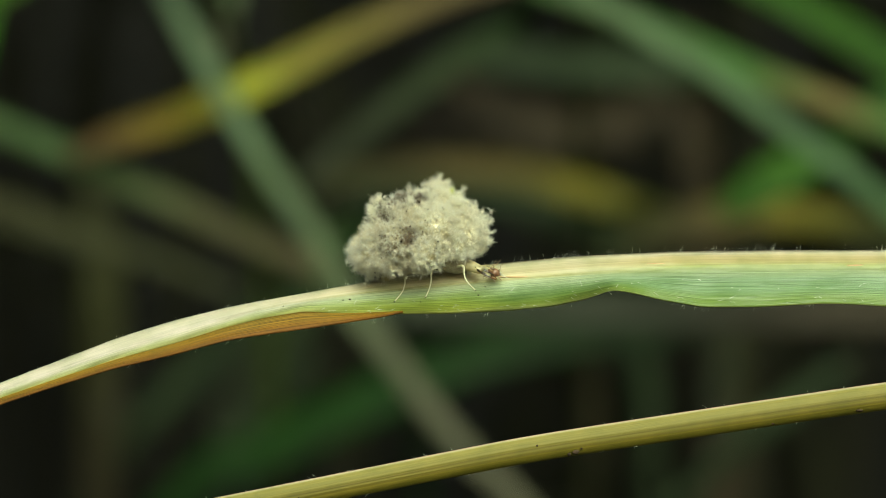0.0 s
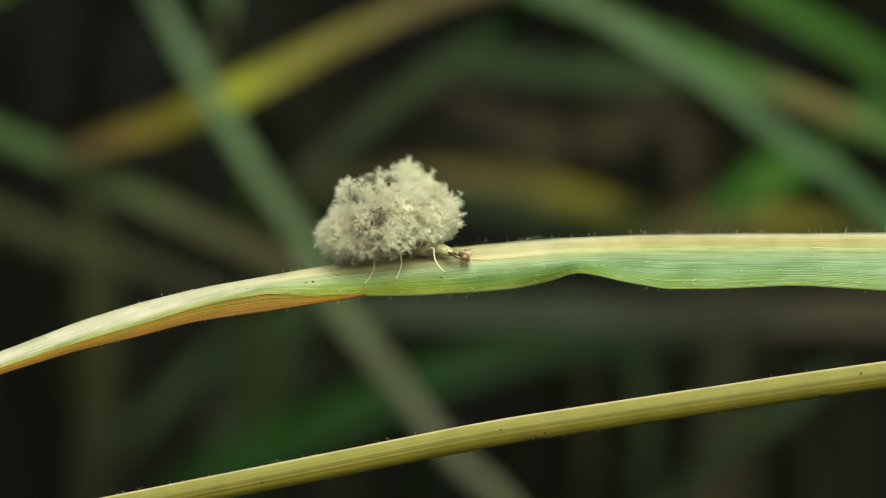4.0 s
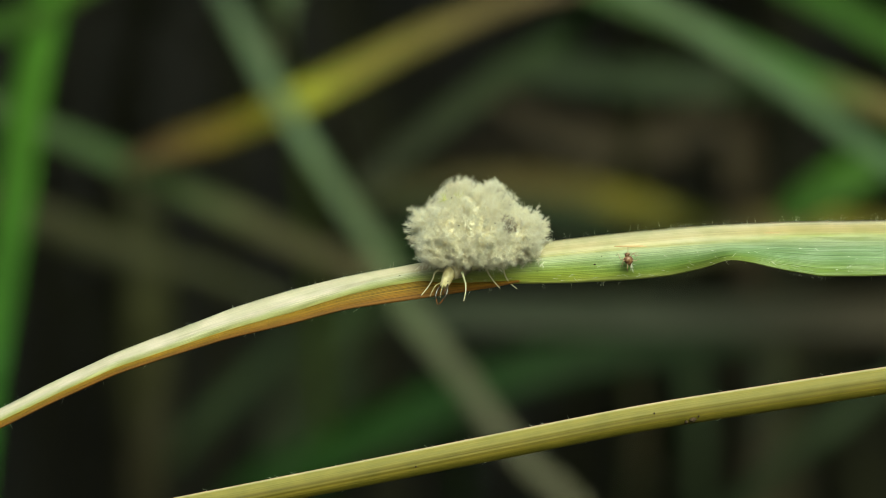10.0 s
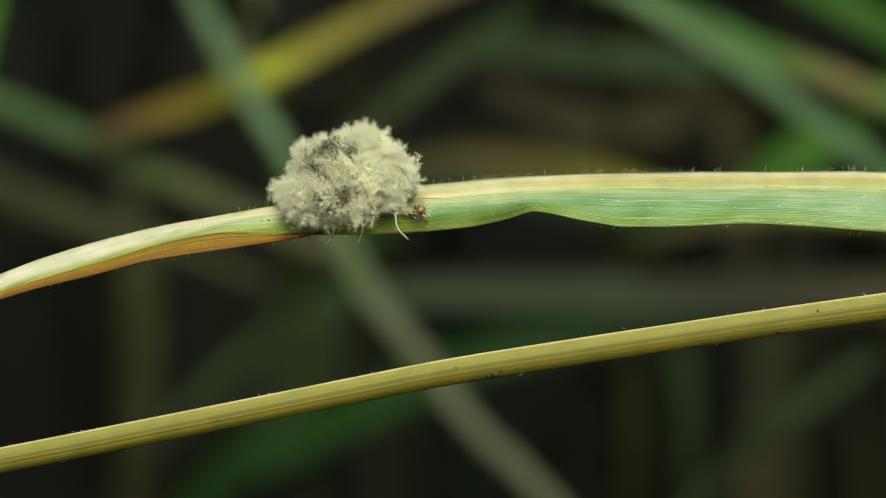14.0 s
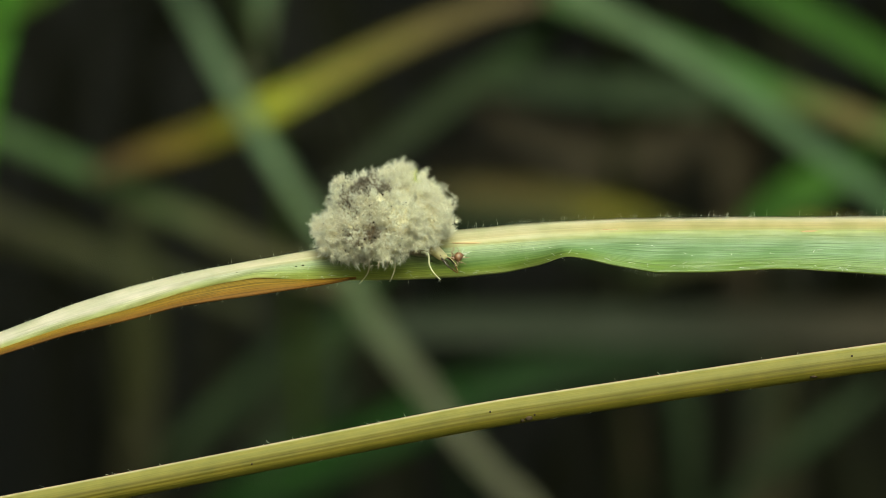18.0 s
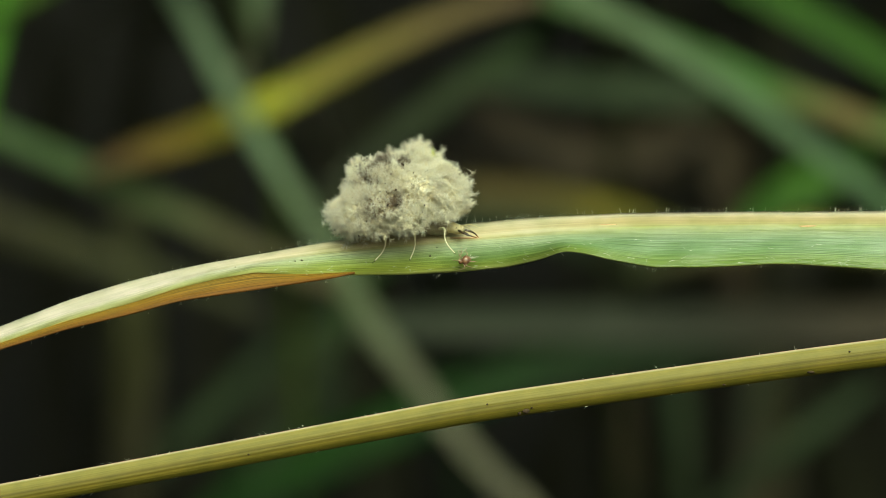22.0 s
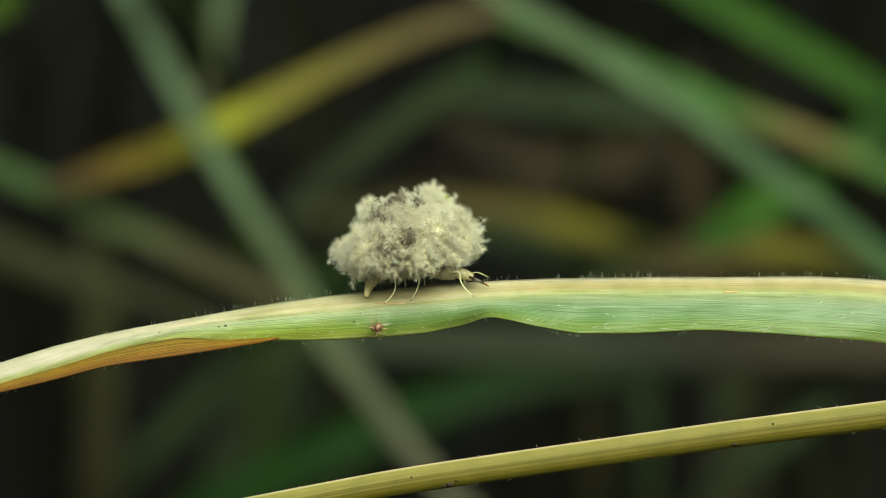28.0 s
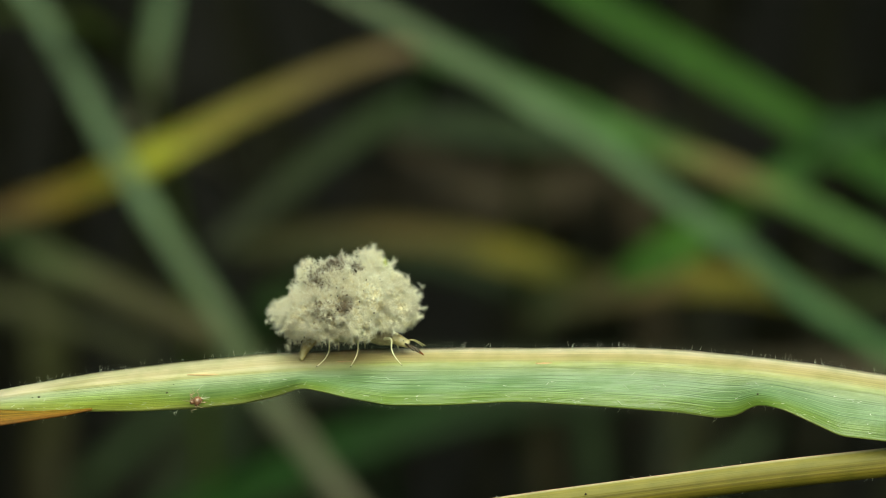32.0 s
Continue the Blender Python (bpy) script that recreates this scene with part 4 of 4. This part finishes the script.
# ---- the larva under its pack of debris ----
def fluff_pack(owner):
    """The heap of star-shaped plant hairs: overlapping clumps, each with its own fuzz."""
    lobes = [((0.0, 0.0, 1.75), 1.95), ((1.15, 0.1, 2.95), 1.12), ((1.42, 0.0, 3.72), 0.40), ((1.38, 0.1, 4.02), 0.24), ((-0.55, 0.3, 2.85), 1.0), ((-1.4, -0.1, 2.55), 0.9), ((-2.2, 0.0, 1.55), 0.9),
             ((-2.9, 0.1, 1.25), 0.5), ((2.15, 0.1, 2.1), 1.1), ((2.7, -0.2, 1.5), 0.75), ((1.5, -1.45, 2.1), 1.05), ((1.5, 1.45, 2.0), 1.05), ((-0.2, -1.85, 1.75), 1.1),
             ((-0.2, 1.85, 1.75), 1.1), ((-1.6, -1.4, 1.5), 1.0), ((-1.6, 1.4, 1.55), 1.0), ((0.4, -1.1, 2.75), 0.95), ((0.3, 1.1, 2.75), 0.95), ((-1.70, -0.3, 3.52), 0.28),
             ((1.0, -1.75, 1.15), 0.85), ((1.0, 1.75, 1.15), 0.85), ((-0.9, -1.75, 1.0), 0.8), ((-0.9, 1.8, 1.0), 0.8), ((2.25, 0.9, 1.2), 0.7), ((2.1, -0.9, 1.15), 0.7),
             ((-0.3, -0.3, 3.62), 0.30), ((1.75, 0.5, 3.05), 0.5), ((-2.25, 0.9, 1.1), 0.6), ((-2.25, -0.8, 1.1), 0.6), ((0.2, 0.6, 3.6), 0.28), ((2.3, -0.3, 3.0), 0.3)]
    lobes = [((x * 0.945, y * 0.95, 0.12 + z * 0.92), r * 0.93) for (x, y, z), r in lobes]
    centres = np.array([c for c, _ in lobes])
    radii = np.array([r for _, r in lobes])
    for k, (c, r) in enumerate(lobes):
        c = np.array(c)
        bm = bmesh.new()
        bmesh.ops.create_icosphere(bm, subdivisions=5 if r > 0.6 else 4, radius=1)
        for v in bm.verts:
            d = v.co.normalized()
            n1 = noise.noise(d * 2.2 + Vector((k, 0, 0)))
            n2 = noise.noise(d * 7.0 * max(r, 0.5) + Vector((0, k, 0)))
            n3 = noise.noise((Vector(c) + d * r) * 5.5) * 0.09 + noise.noise((Vector(c) + d * r) * 13) * 0.07
            q = Vector(c) + d * ((r - 0.26 if r > 0.6 else r * 0.45) * (1 + 0.10 * n1 + 0.12 * n2) + n3)
            q.z = max(q.z, 0.58 + 0.14 * max(0.0, q.x) + 0.3 * n2 + 0.1 * n1)
            v.co = q * MM
        clump = part("fluff_clump", bm, core_mat, owner, "matted cream plant fluff")
        count = int(280 * r * r) + 50
        d = rng.normal(size=(count, 3))
        d /= np.linalg.norm(d, axis=1, keepdims=True)
        p = c + d * r * rng.uniform(0.74, 0.97, (count, 1))
        p[:, 2] = np.maximum(p[:, 2], rng.uniform(0.42, 0.8, count) + 0.14 * np.maximum(0, p[:, 0]))
        gap = np.linalg.norm(p[:, None] - centres[None], axis=2) - radii[None] * 0.74
        gap[:, k] = 1
        tuft = np.array([noise.noise(Vector(q) * 2.6) for q in p])
        keep = (gap.min(axis=1) > 0) & (tuft > rng.uniform(-0.8, -0.05, count))
        p, d, tuft = p[keep], d[keep], tuft[keep]
        hb, ht, hw = [], [], []
        for q, n, lush in zip(p, d, tuft):
            # one star hair: a stalk, and stiff needles that radiate from two or three nodes on it
            stalk = n + rng.normal(size=3) * 0.45 + (0, 0, 0.15)
            stalk /= np.linalg.norm(stalk)
            reach = float(rng.uniform(0.05, 0.26)) + max(0.0, lush) * 0.6 + (float(rng.uniform(0.1, 0.35)) * min(1.0, r + 0.3) if rng.random() < 0.14 else 0.0)
            hb.append(q)
            ht.append(q + stalk * reach * 1.1)
            hw.append(0.012)
            for f in (0.35, 1.0) if reach < 0.22 else (0.3, 0.65, 1.0):
                m = int(rng.integers(11, 17))
                rays = rng.normal(size=(m, 3)) + stalk * (0.45 if f < 1 else 0.75)
                rays /= np.linalg.norm(rays, axis=1, keepdims=True)
                node = q + stalk * reach * f
                for w in rays:
                    hb.append(node)
                    ht.append(node + w * rng.uniform(0.12, 0.34))
                    hw.append(rng.uniform(0.0048, 0.0095))
        if hb:
            curls("star_hairs", np.array(hb) * MM, (np.array(ht) - np.array(hb)) * MM, np.array(hw) * MM, 0.34, star_mat, clump, "pale star-shaped hairs")["kind"] = "stuff"
    for at in ((2.0, -0.1, 3.55), (1.75, 0.5, 3.6)):
        rays = rng.normal(size=(11, 3)) + (0.2, 0, 0.5)
        rays /= np.linalg.norm(rays, axis=1, keepdims=True)
        spikes("green_star_hair", np.tile(np.array(at), (11, 1)) * MM, (np.array(at) + rays * rng.uniform(0.26, 0.40, (11, 1))) * MM, np.full(11, 0.024 * MM), lime_star_mat, owner, "yellow-green star hair")
    for k in range(150):
        d = rng.normal(size=3)
        d[2] = abs(d[2])
        if k < 56:
            d = np.array([-0.1, -0.55, 1.1]) + rng.normal(size=3) * 0.3
        elif k < 100:
            d = np.array([-0.1, -1.0, 0.45]) + rng.normal(size=3) * 0.5
        d /= np.linalg.norm(d)
        reach = 0
        for q, r in zip(centres, radii):
            b = float(d @ (q - (0, 0, 1.2)))
            disc = b * b - float((q - (0, 0, 1.2)) @ (q - (0, 0, 1.2))) + r * r
            if disc > 0:
                reach = max(reach, b + math.sqrt(disc))
        crumb("debris_crumb", np.array([0, 0, 1.2]) + d * (reach + rng.uniform(0.05, 0.2)), float(rng.uniform(0.010, 0.030)), rng.uniform(0.4, 2.0, 3), crumb_mat, owner, k + 40, "dark crumb of debris")


def limb(name, joints, radii, owner, material, label=""):
    return tube(name, joints, radii, material, owner, label, sides=8, count=18)


def build_larva():
    """Head along +x, the underside of the pack at z 0."""
    top = empty("lacewing_larva")
    tagged(top, "lacewing larva under a heap of cream fluff on a blade", "insect larva")
    fluff_pack(top)
    tube("abdomen", [(-1.8, 0, 0.7), (-1.1, 0, 0.92), (0.0, 0, 0.95), (1.1, 0, 0.8), (1.6, 0, 0.5)], [0.3, 0.42, 0.46, 0.42, 0.36], skin_mat, top, "pale segmented abdomen", 14, 26)
    tail = tube("tail", [(0.25, 0, 0.1), (0, 0, -0.15), (-0.22, 0, -0.55), (-0.34, 0, -1.0), (-0.36, 0, -1.2)], [0.34, 0.32, 0.24, 0.15, 0.07], tail_mat, top, "pale tail peg that props the body", 10, 18)
    tube("thorax", [(1.2, 0, 0.56), (1.7, 0, 0.46), (2.2, 0, 0.30)], [0.48, 0.54, 0.38], dusky_mat, top, "dusky grey thorax", 12, 14)
    head = tube("head", [(-0.35, 0, 0.06), (0.05, 0, 0.02), (0.4, 0, -0.07), (0.68, 0, -0.15)], [0.26, 0.27, 0.23, 0.16], head_mat, top, "pale translucent tan head", 12, 16)
    for side in (1, -1):
        tube("jaw", [(0.55, 0.16 * side, -0.12), (0.85, 0.30 * side, -0.22), (1.12, 0.27 * side, -0.34), (1.36, 0.10 * side, -0.46)], [0.055, 0.046, 0.036, 0.012], jaw_mat, head, "dark curved sucking jaw", 8, 16)
        tube("jaw_tip", [(1.22, 0.205 * side, -0.388), (1.38, 0.09 * side, -0.465), (1.44, 0.03 * side, -0.50)], [0.030, 0.022, 0.008], amber_mat, head, "amber jaw tip", 8, 8)
        tube("antenna", [(0.58, 0.12 * side, 0.02), (0.85, 0.20 * side, 0.10), (1.15, 0.26 * side, 0.02), (1.4, 0.30 * side, -0.1)], [0.018, 0.014, 0.011, 0.007], skin_mat, head, "thin pale antenna", 6, 12)
        tube("palp", [(0.6, 0.06 * side, -0.2), (0.8, 0.09 * side, -0.28), (0.95, 0.08 * side, -0.4)], [0.025, 0.022, 0.012], jaw_mat, head, "short dark palp", 6, 8)
        crumb("eye", (0.46, 0.205 * side, 0.0), 0.03, (1, 0.6, 1), jaw_mat, head, 3, "small black eye spot")
    bristles_b, bristles_t = [], []
    for _ in range(34):
        a = float(rng.uniform(-1.2, 1.2))
        b = np.array([1.9 + rng.uniform(-0.2, 0.5), 0.5 * math.sin(a), 0.5 + 0.25 * math.cos(a)])
        bristles_b.append(b)
        bristles_t.append(b + (rng.uniform(0.4, 1.0), rng.normal(0, 0.3), rng.uniform(-0.15, 0.3)))
    spikes("bristles", np.array(bristles_b) * MM, np.array(bristles_t) * MM, np.full(34, 0.010 * MM), hair_mat, top, "long pale bristles behind the head")["kind"] = "stuff"
    legs = []
    for k, hip_x in enumerate((1.8, 1.0, 0.2)):
        for side in (1, -1):
            out = (0.62, -0.4, -1.0)[k] * float(rng.uniform(0.85, 1.15))
            step = (1.55, 1.7, 1.35)[k]
            leg = tube("leg", [(0, 0, 0), (0.3 * out, 0.25 * side, 0.0), (0.62 * out, 0.42 * side, 0.0), (0.76 * out, 0.53 * side, -0.14)], [0.085, 0.065, 0.052, 0.042], leg_mat, top, "pale jointed leg", 8, 14)
            tube("shin", [(0.74 * out, 0.51 * side, -0.10), (0.74 * out, 0.60 * side, -0.45), (0.5 * (0.74 + step) * out * 0.85, 0.68 * side, -0.8), (step * out * 0.92, 0.76 * side, -1.15)], [0.044, 0.034, 0.027, 0.018], leg_mat, leg, "", 8, 12)
            crumb("foot", (step * out * 0.93, 0.77 * side, -1.17), 0.028, (1.3, 1, 1.1), jaw_mat, leg, k, "dark claw")
            legs.append((leg, hip_x, side, k))
    return top, head, tail, legs


larva, larva_head, larva_tail, larva_legs = build_larva()


# ---- the small brown aphid, its prey ----
def build_aphid():
    top = empty("aphid")
    tagged(top, "tiny brown aphid with thin tan legs on the blade", "aphid")
    crumb("abdomen", (0.05, 0, 0), 0.165, (1.25, 0.9, 0.95), aphid_mat, top, 1, "round brown abdomen")
    crumb("head", (-0.10, -0.02, 0.09), 0.10, (1, 1, 0.9), aphid_mat, top, 2, "reddish brown head")
    for a, b, bow in ((-0.30, 0.34, 0.05), (0.12, 0.42, -0.06), (0.36, 0.30, 0.04), (-0.34, -0.22, 0.06), (0.02, -0.36, -0.05), (0.34, -0.30, 0.08)):
        tube("leg", [(a * 0.25, -0.05, b * 0.2), (a * 0.6 + bow, -0.12, b * 0.6 - bow), (a * 0.85 - bow, 0.0, b * 0.8 + bow), (a, 0.16, b)], [0.018, 0.015, 0.010, 0.007], aphid_leg_mat, top, "thin tan leg", 6, 10)
    for side in (0.5, 1.2):
        tube("antenna", [(-0.16, -0.04, 0.14), (-0.08 + 0.16 * side, -0.08, 0.30), (0.22 * side, -0.05, 0.48)], [0.011, 0.009, 0.005], aphid_leg_mat, top, "thin antenna", 6, 8)
    tail_b = [(0.2, 0, -0.02)] * 7
    tail_t = [(0.2 + rng.uniform(0.2, 0.42), rng.normal(0, 0.08), rng.uniform(-0.22, 0.14)) for _ in range(7)]
    spikes("wax_threads", np.array(tail_b) * MM, np.array(tail_t) * MM, np.full(7, 0.012 * MM), hair_mat, top, "white wax threads")["kind"] = "stuff"
    for ob in top.children:
        ob.data.transform(Matrix.Scale(1.25, 4))
    return top


aphid = build_aphid()

# seconds, sideways, height, heading (0 to the right, 90 to the camera), lean forward, slope
LARVA = [
    (0, -0.91, -1.28, 20, 0, 8), (1, -0.72, -1.24, 15, 0, 8), (2, -0.61, -1.42, 40, 0, 8), (3, -0.70, -1.21, 15, 0, 8),
    (4, -0.63, -1.29, 18, 0, 8), (4.5, -0.41, -1.48, 42, 0, 8), (6.5, -0.95, -1.57, 88, 5, 6), (7, -0.76, -1.58, 95, 5, 4),
    (8, -1.12, -1.62, 114, 4, 5), (9, -2.72, -1.62, 165, 6, 6), (10, -3.49, -2.38, 130, 8, 5), (11, -2.93, -1.92, 82, 6, 4),
    (11.5, -2.76, -3.26, 48, 6, 6), (12, -2.12, -1.90, 8, 8, 8), (13, -1.64, -1.60, 0, 20, 8), (14, -0.54, -2.12, 8, 22, 8),
    (14.5, -0.33, -2.20, 8, 22, 8), (16.5, -0.52, -2.47, 10, 24, 8), (17, -0.43, -1.98, 12, 22, 9), (18, -0.41, -1.85, 18, 18, 8),
    (19, 0.53, -1.65, 18, 14, 7), (20, 0.44, -1.64, 28, 10, 8), (21, 0.76, -1.38, 28, 5, 8), (22, 0.35, -1.29, 12, 5, 8),
    (23, 2.09, -0.78, -8, 6, 8), (24, 2.46, -0.82, 10, 6, 7), (25, 3.37, -0.92, 14, 6, 9), (25.5, 2.93, -0.73, 8, 4, 9),
    (27.5, 4.02, -0.53, 4, 0, 4), (28, 4.09, -0.27, 8, 0, 4), (29, 4.56, -0.42, 30, 0, 3), (30, 6.87, -0.01, 6, 0, 2),
    (31, 8.52, -0.08, 8, 0, 2), (32, 9.65, 0.07, 8, 2, 2),
]

# seconds, sideways, height
APHID = [
    (0, 2.26, -1.07), (1, 2.90, -1.04), (2, 2.72, -1.40), (3, 2.62, -0.97), (4, 2.57, -1.15), (4.5, 2.75, -1.30),
    (6.5, 2.71, -1.87), (7, 2.93, -1.86), (8, 2.88, -1.81), (9, 2.94, -1.77), (10, 3.03, -1.82), (11, 2.80, -1.77),
    (12, 2.72, -1.93), (13, 2.57, -1.87), (14, 2.62, -1.82), (14.5, 2.90, -1.97), (16.5, 2.69, -2.58), (17, 2.87, -1.90),
    (18, 2.77, -1.95), (19, 3.17, -2.38), (20, 3.10, -2.02), (21, 3.20, -2.38), (22, 3.15, -2.33), (23, 3.09, -2.30),
    (24, 3.12, -2.35), (25, 3.10, -2.42), (25.5, 2.92, -2.37), (27.5, 2.78, -2.44), (28, 2.65, -2.39), (29, 2.79, -2.44),
    (30, 2.97, -2.47), (31, 2.98, -2.41), (32, 2.96, -2.48),
]

APHID_TURN = [(0, 0), (4.5, 20), (6.5, 60), (9, 50), (12, 40), (14, 10), (17, -30), (19, -60), (22, -40), (25, -40), (32, -40)]
# seconds, nod, swing of the head
NOD = [(0, 8, -10), (1, 0, 0), (2, 30, 10), (3, 5, 0), (4, 10, 0), (4.5, 32, 10), (6.5, 40, 0), (7, 45, 0), (8, 8, -38), (9, -6, 5), (10, 30, 0), (11, 35, -10), (12, 5, 0), (13, 5, 0),
       (14, 10, 0), (14.5, 8, 0), (16.5, 15, 0), (18, 25, 0), (19, 10, 0), (20, 28, 0), (21, 30, 0), (22, 0, -20), (23, 0, 20), (24, 12, 0), (25, 0, 0), (25.5, 0, 0), (27.5, -2, 0), (28, 5, 0),
       (29, 35, 0), (30, 8, 0), (31, 8, 0), (32, 8, 0)]
WALKING = [(0, 0.1), (4.3, 0.1), (4.8, 1), (12.6, 1), (13.4, 0.15), (21.6, 0.15), (22.2, 1), (24.6, 1), (25.4, 0.4), (27, 1), (30.6, 1), (31.4, 0.3), (32, 0.2)]


# seconds, lift and tilt of the stem in the breeze
STEM_SWAY = [
    (0, 0.0, -0.0), (1, 0.0, -0.0), (2, 0.0, -0.0), (3, -0.06, -0.04), (4, -0.07, -0.07), (7, -0.08, -0.11), (8, 0.0, -0.0), (9, 0.0, -0.0),
    (10, 0.08, -0.15), (11, 0.0, -0.0), (12, -0.27, 0.15), (13, -0.33, -0.0), (14, -0.06, -0.18), (17, 0.08, 0.18), (18, 0.0, -0.0), (19, 0.21, 0.22),
    (20, 0.06, 0.22), (21, 0.06, 0.22), (22, 0.1, 0.51), (23, 0.1, 0.37), (24, 0.06, 0.22), (25, 0.09, 0.84), (28, -0.23, 0.37), (29, -0.21, 0.37),
    (30, -0.23, 0.29), (31, -0.07, 0.33), (32, -0.23, 0.15),
]


def motions():
    walk(larva, [(t, Matrix.Translation((x * MM, 0.15 * MM, z * MM)) @ pose(0, 0, 0, lean) @ pose(0, 0, 0, 0, -slope) @ pose(0, 0, 0, 0, 0, -heading))
                 for t, x, z, heading, lean, slope in LARVA])
    walk(larva_head, [(t, pose(2.25 * MM, 0, 0.22 * MM, 0, 3 + nod, swing)) for t, nod, swing in NOD])
    walk(larva_tail, [(t, pose(-1.55 * MM, 0, 0.45 * MM, -32 * math.cos(radians(heading)), 0, 0)) for t, x, z, heading, lean, slope in LARVA])
    walk(stem, [(t, pose(5 * MM, 0, lift * MM, 0, tilt) @ pose(-5 * MM, 0, 0)) for t, lift, tilt in STEM_SWAY])
    active = np.array(WALKING)
    for leg, hip_x, side, k in larva_legs:
        rows = []
        for step in range(0, 97):
            t = step / 3
            a = float(np.interp(t, active[:, 0], active[:, 1]))
            beat = math.sin(2 * math.pi * (t * 0.9 + (0.5 if (k % 2 == 0) == (side > 0) else 0.0) + 0.1 * k))
            lift = max(0.0, math.cos(2 * math.pi * (t * 0.9 + (0.5 if (k % 2 == 0) == (side > 0) else 0.0) + 0.1 * k)))
            rows.append((t, pose(hip_x * MM, 0.3 * side * MM, 0.26 * MM, side * 14 * a * lift, 0, 16 * a * beat)))
        walk(leg, rows)
    turn = np.array(APHID_TURN, dtype=float)
    walk(aphid, [(t, pose(x * MM, -0.62 * MM, z * MM, 0, float(np.interp(t, turn[:, 0], turn[:, 1])), 0)) for t, x, z in APHID])


motions()
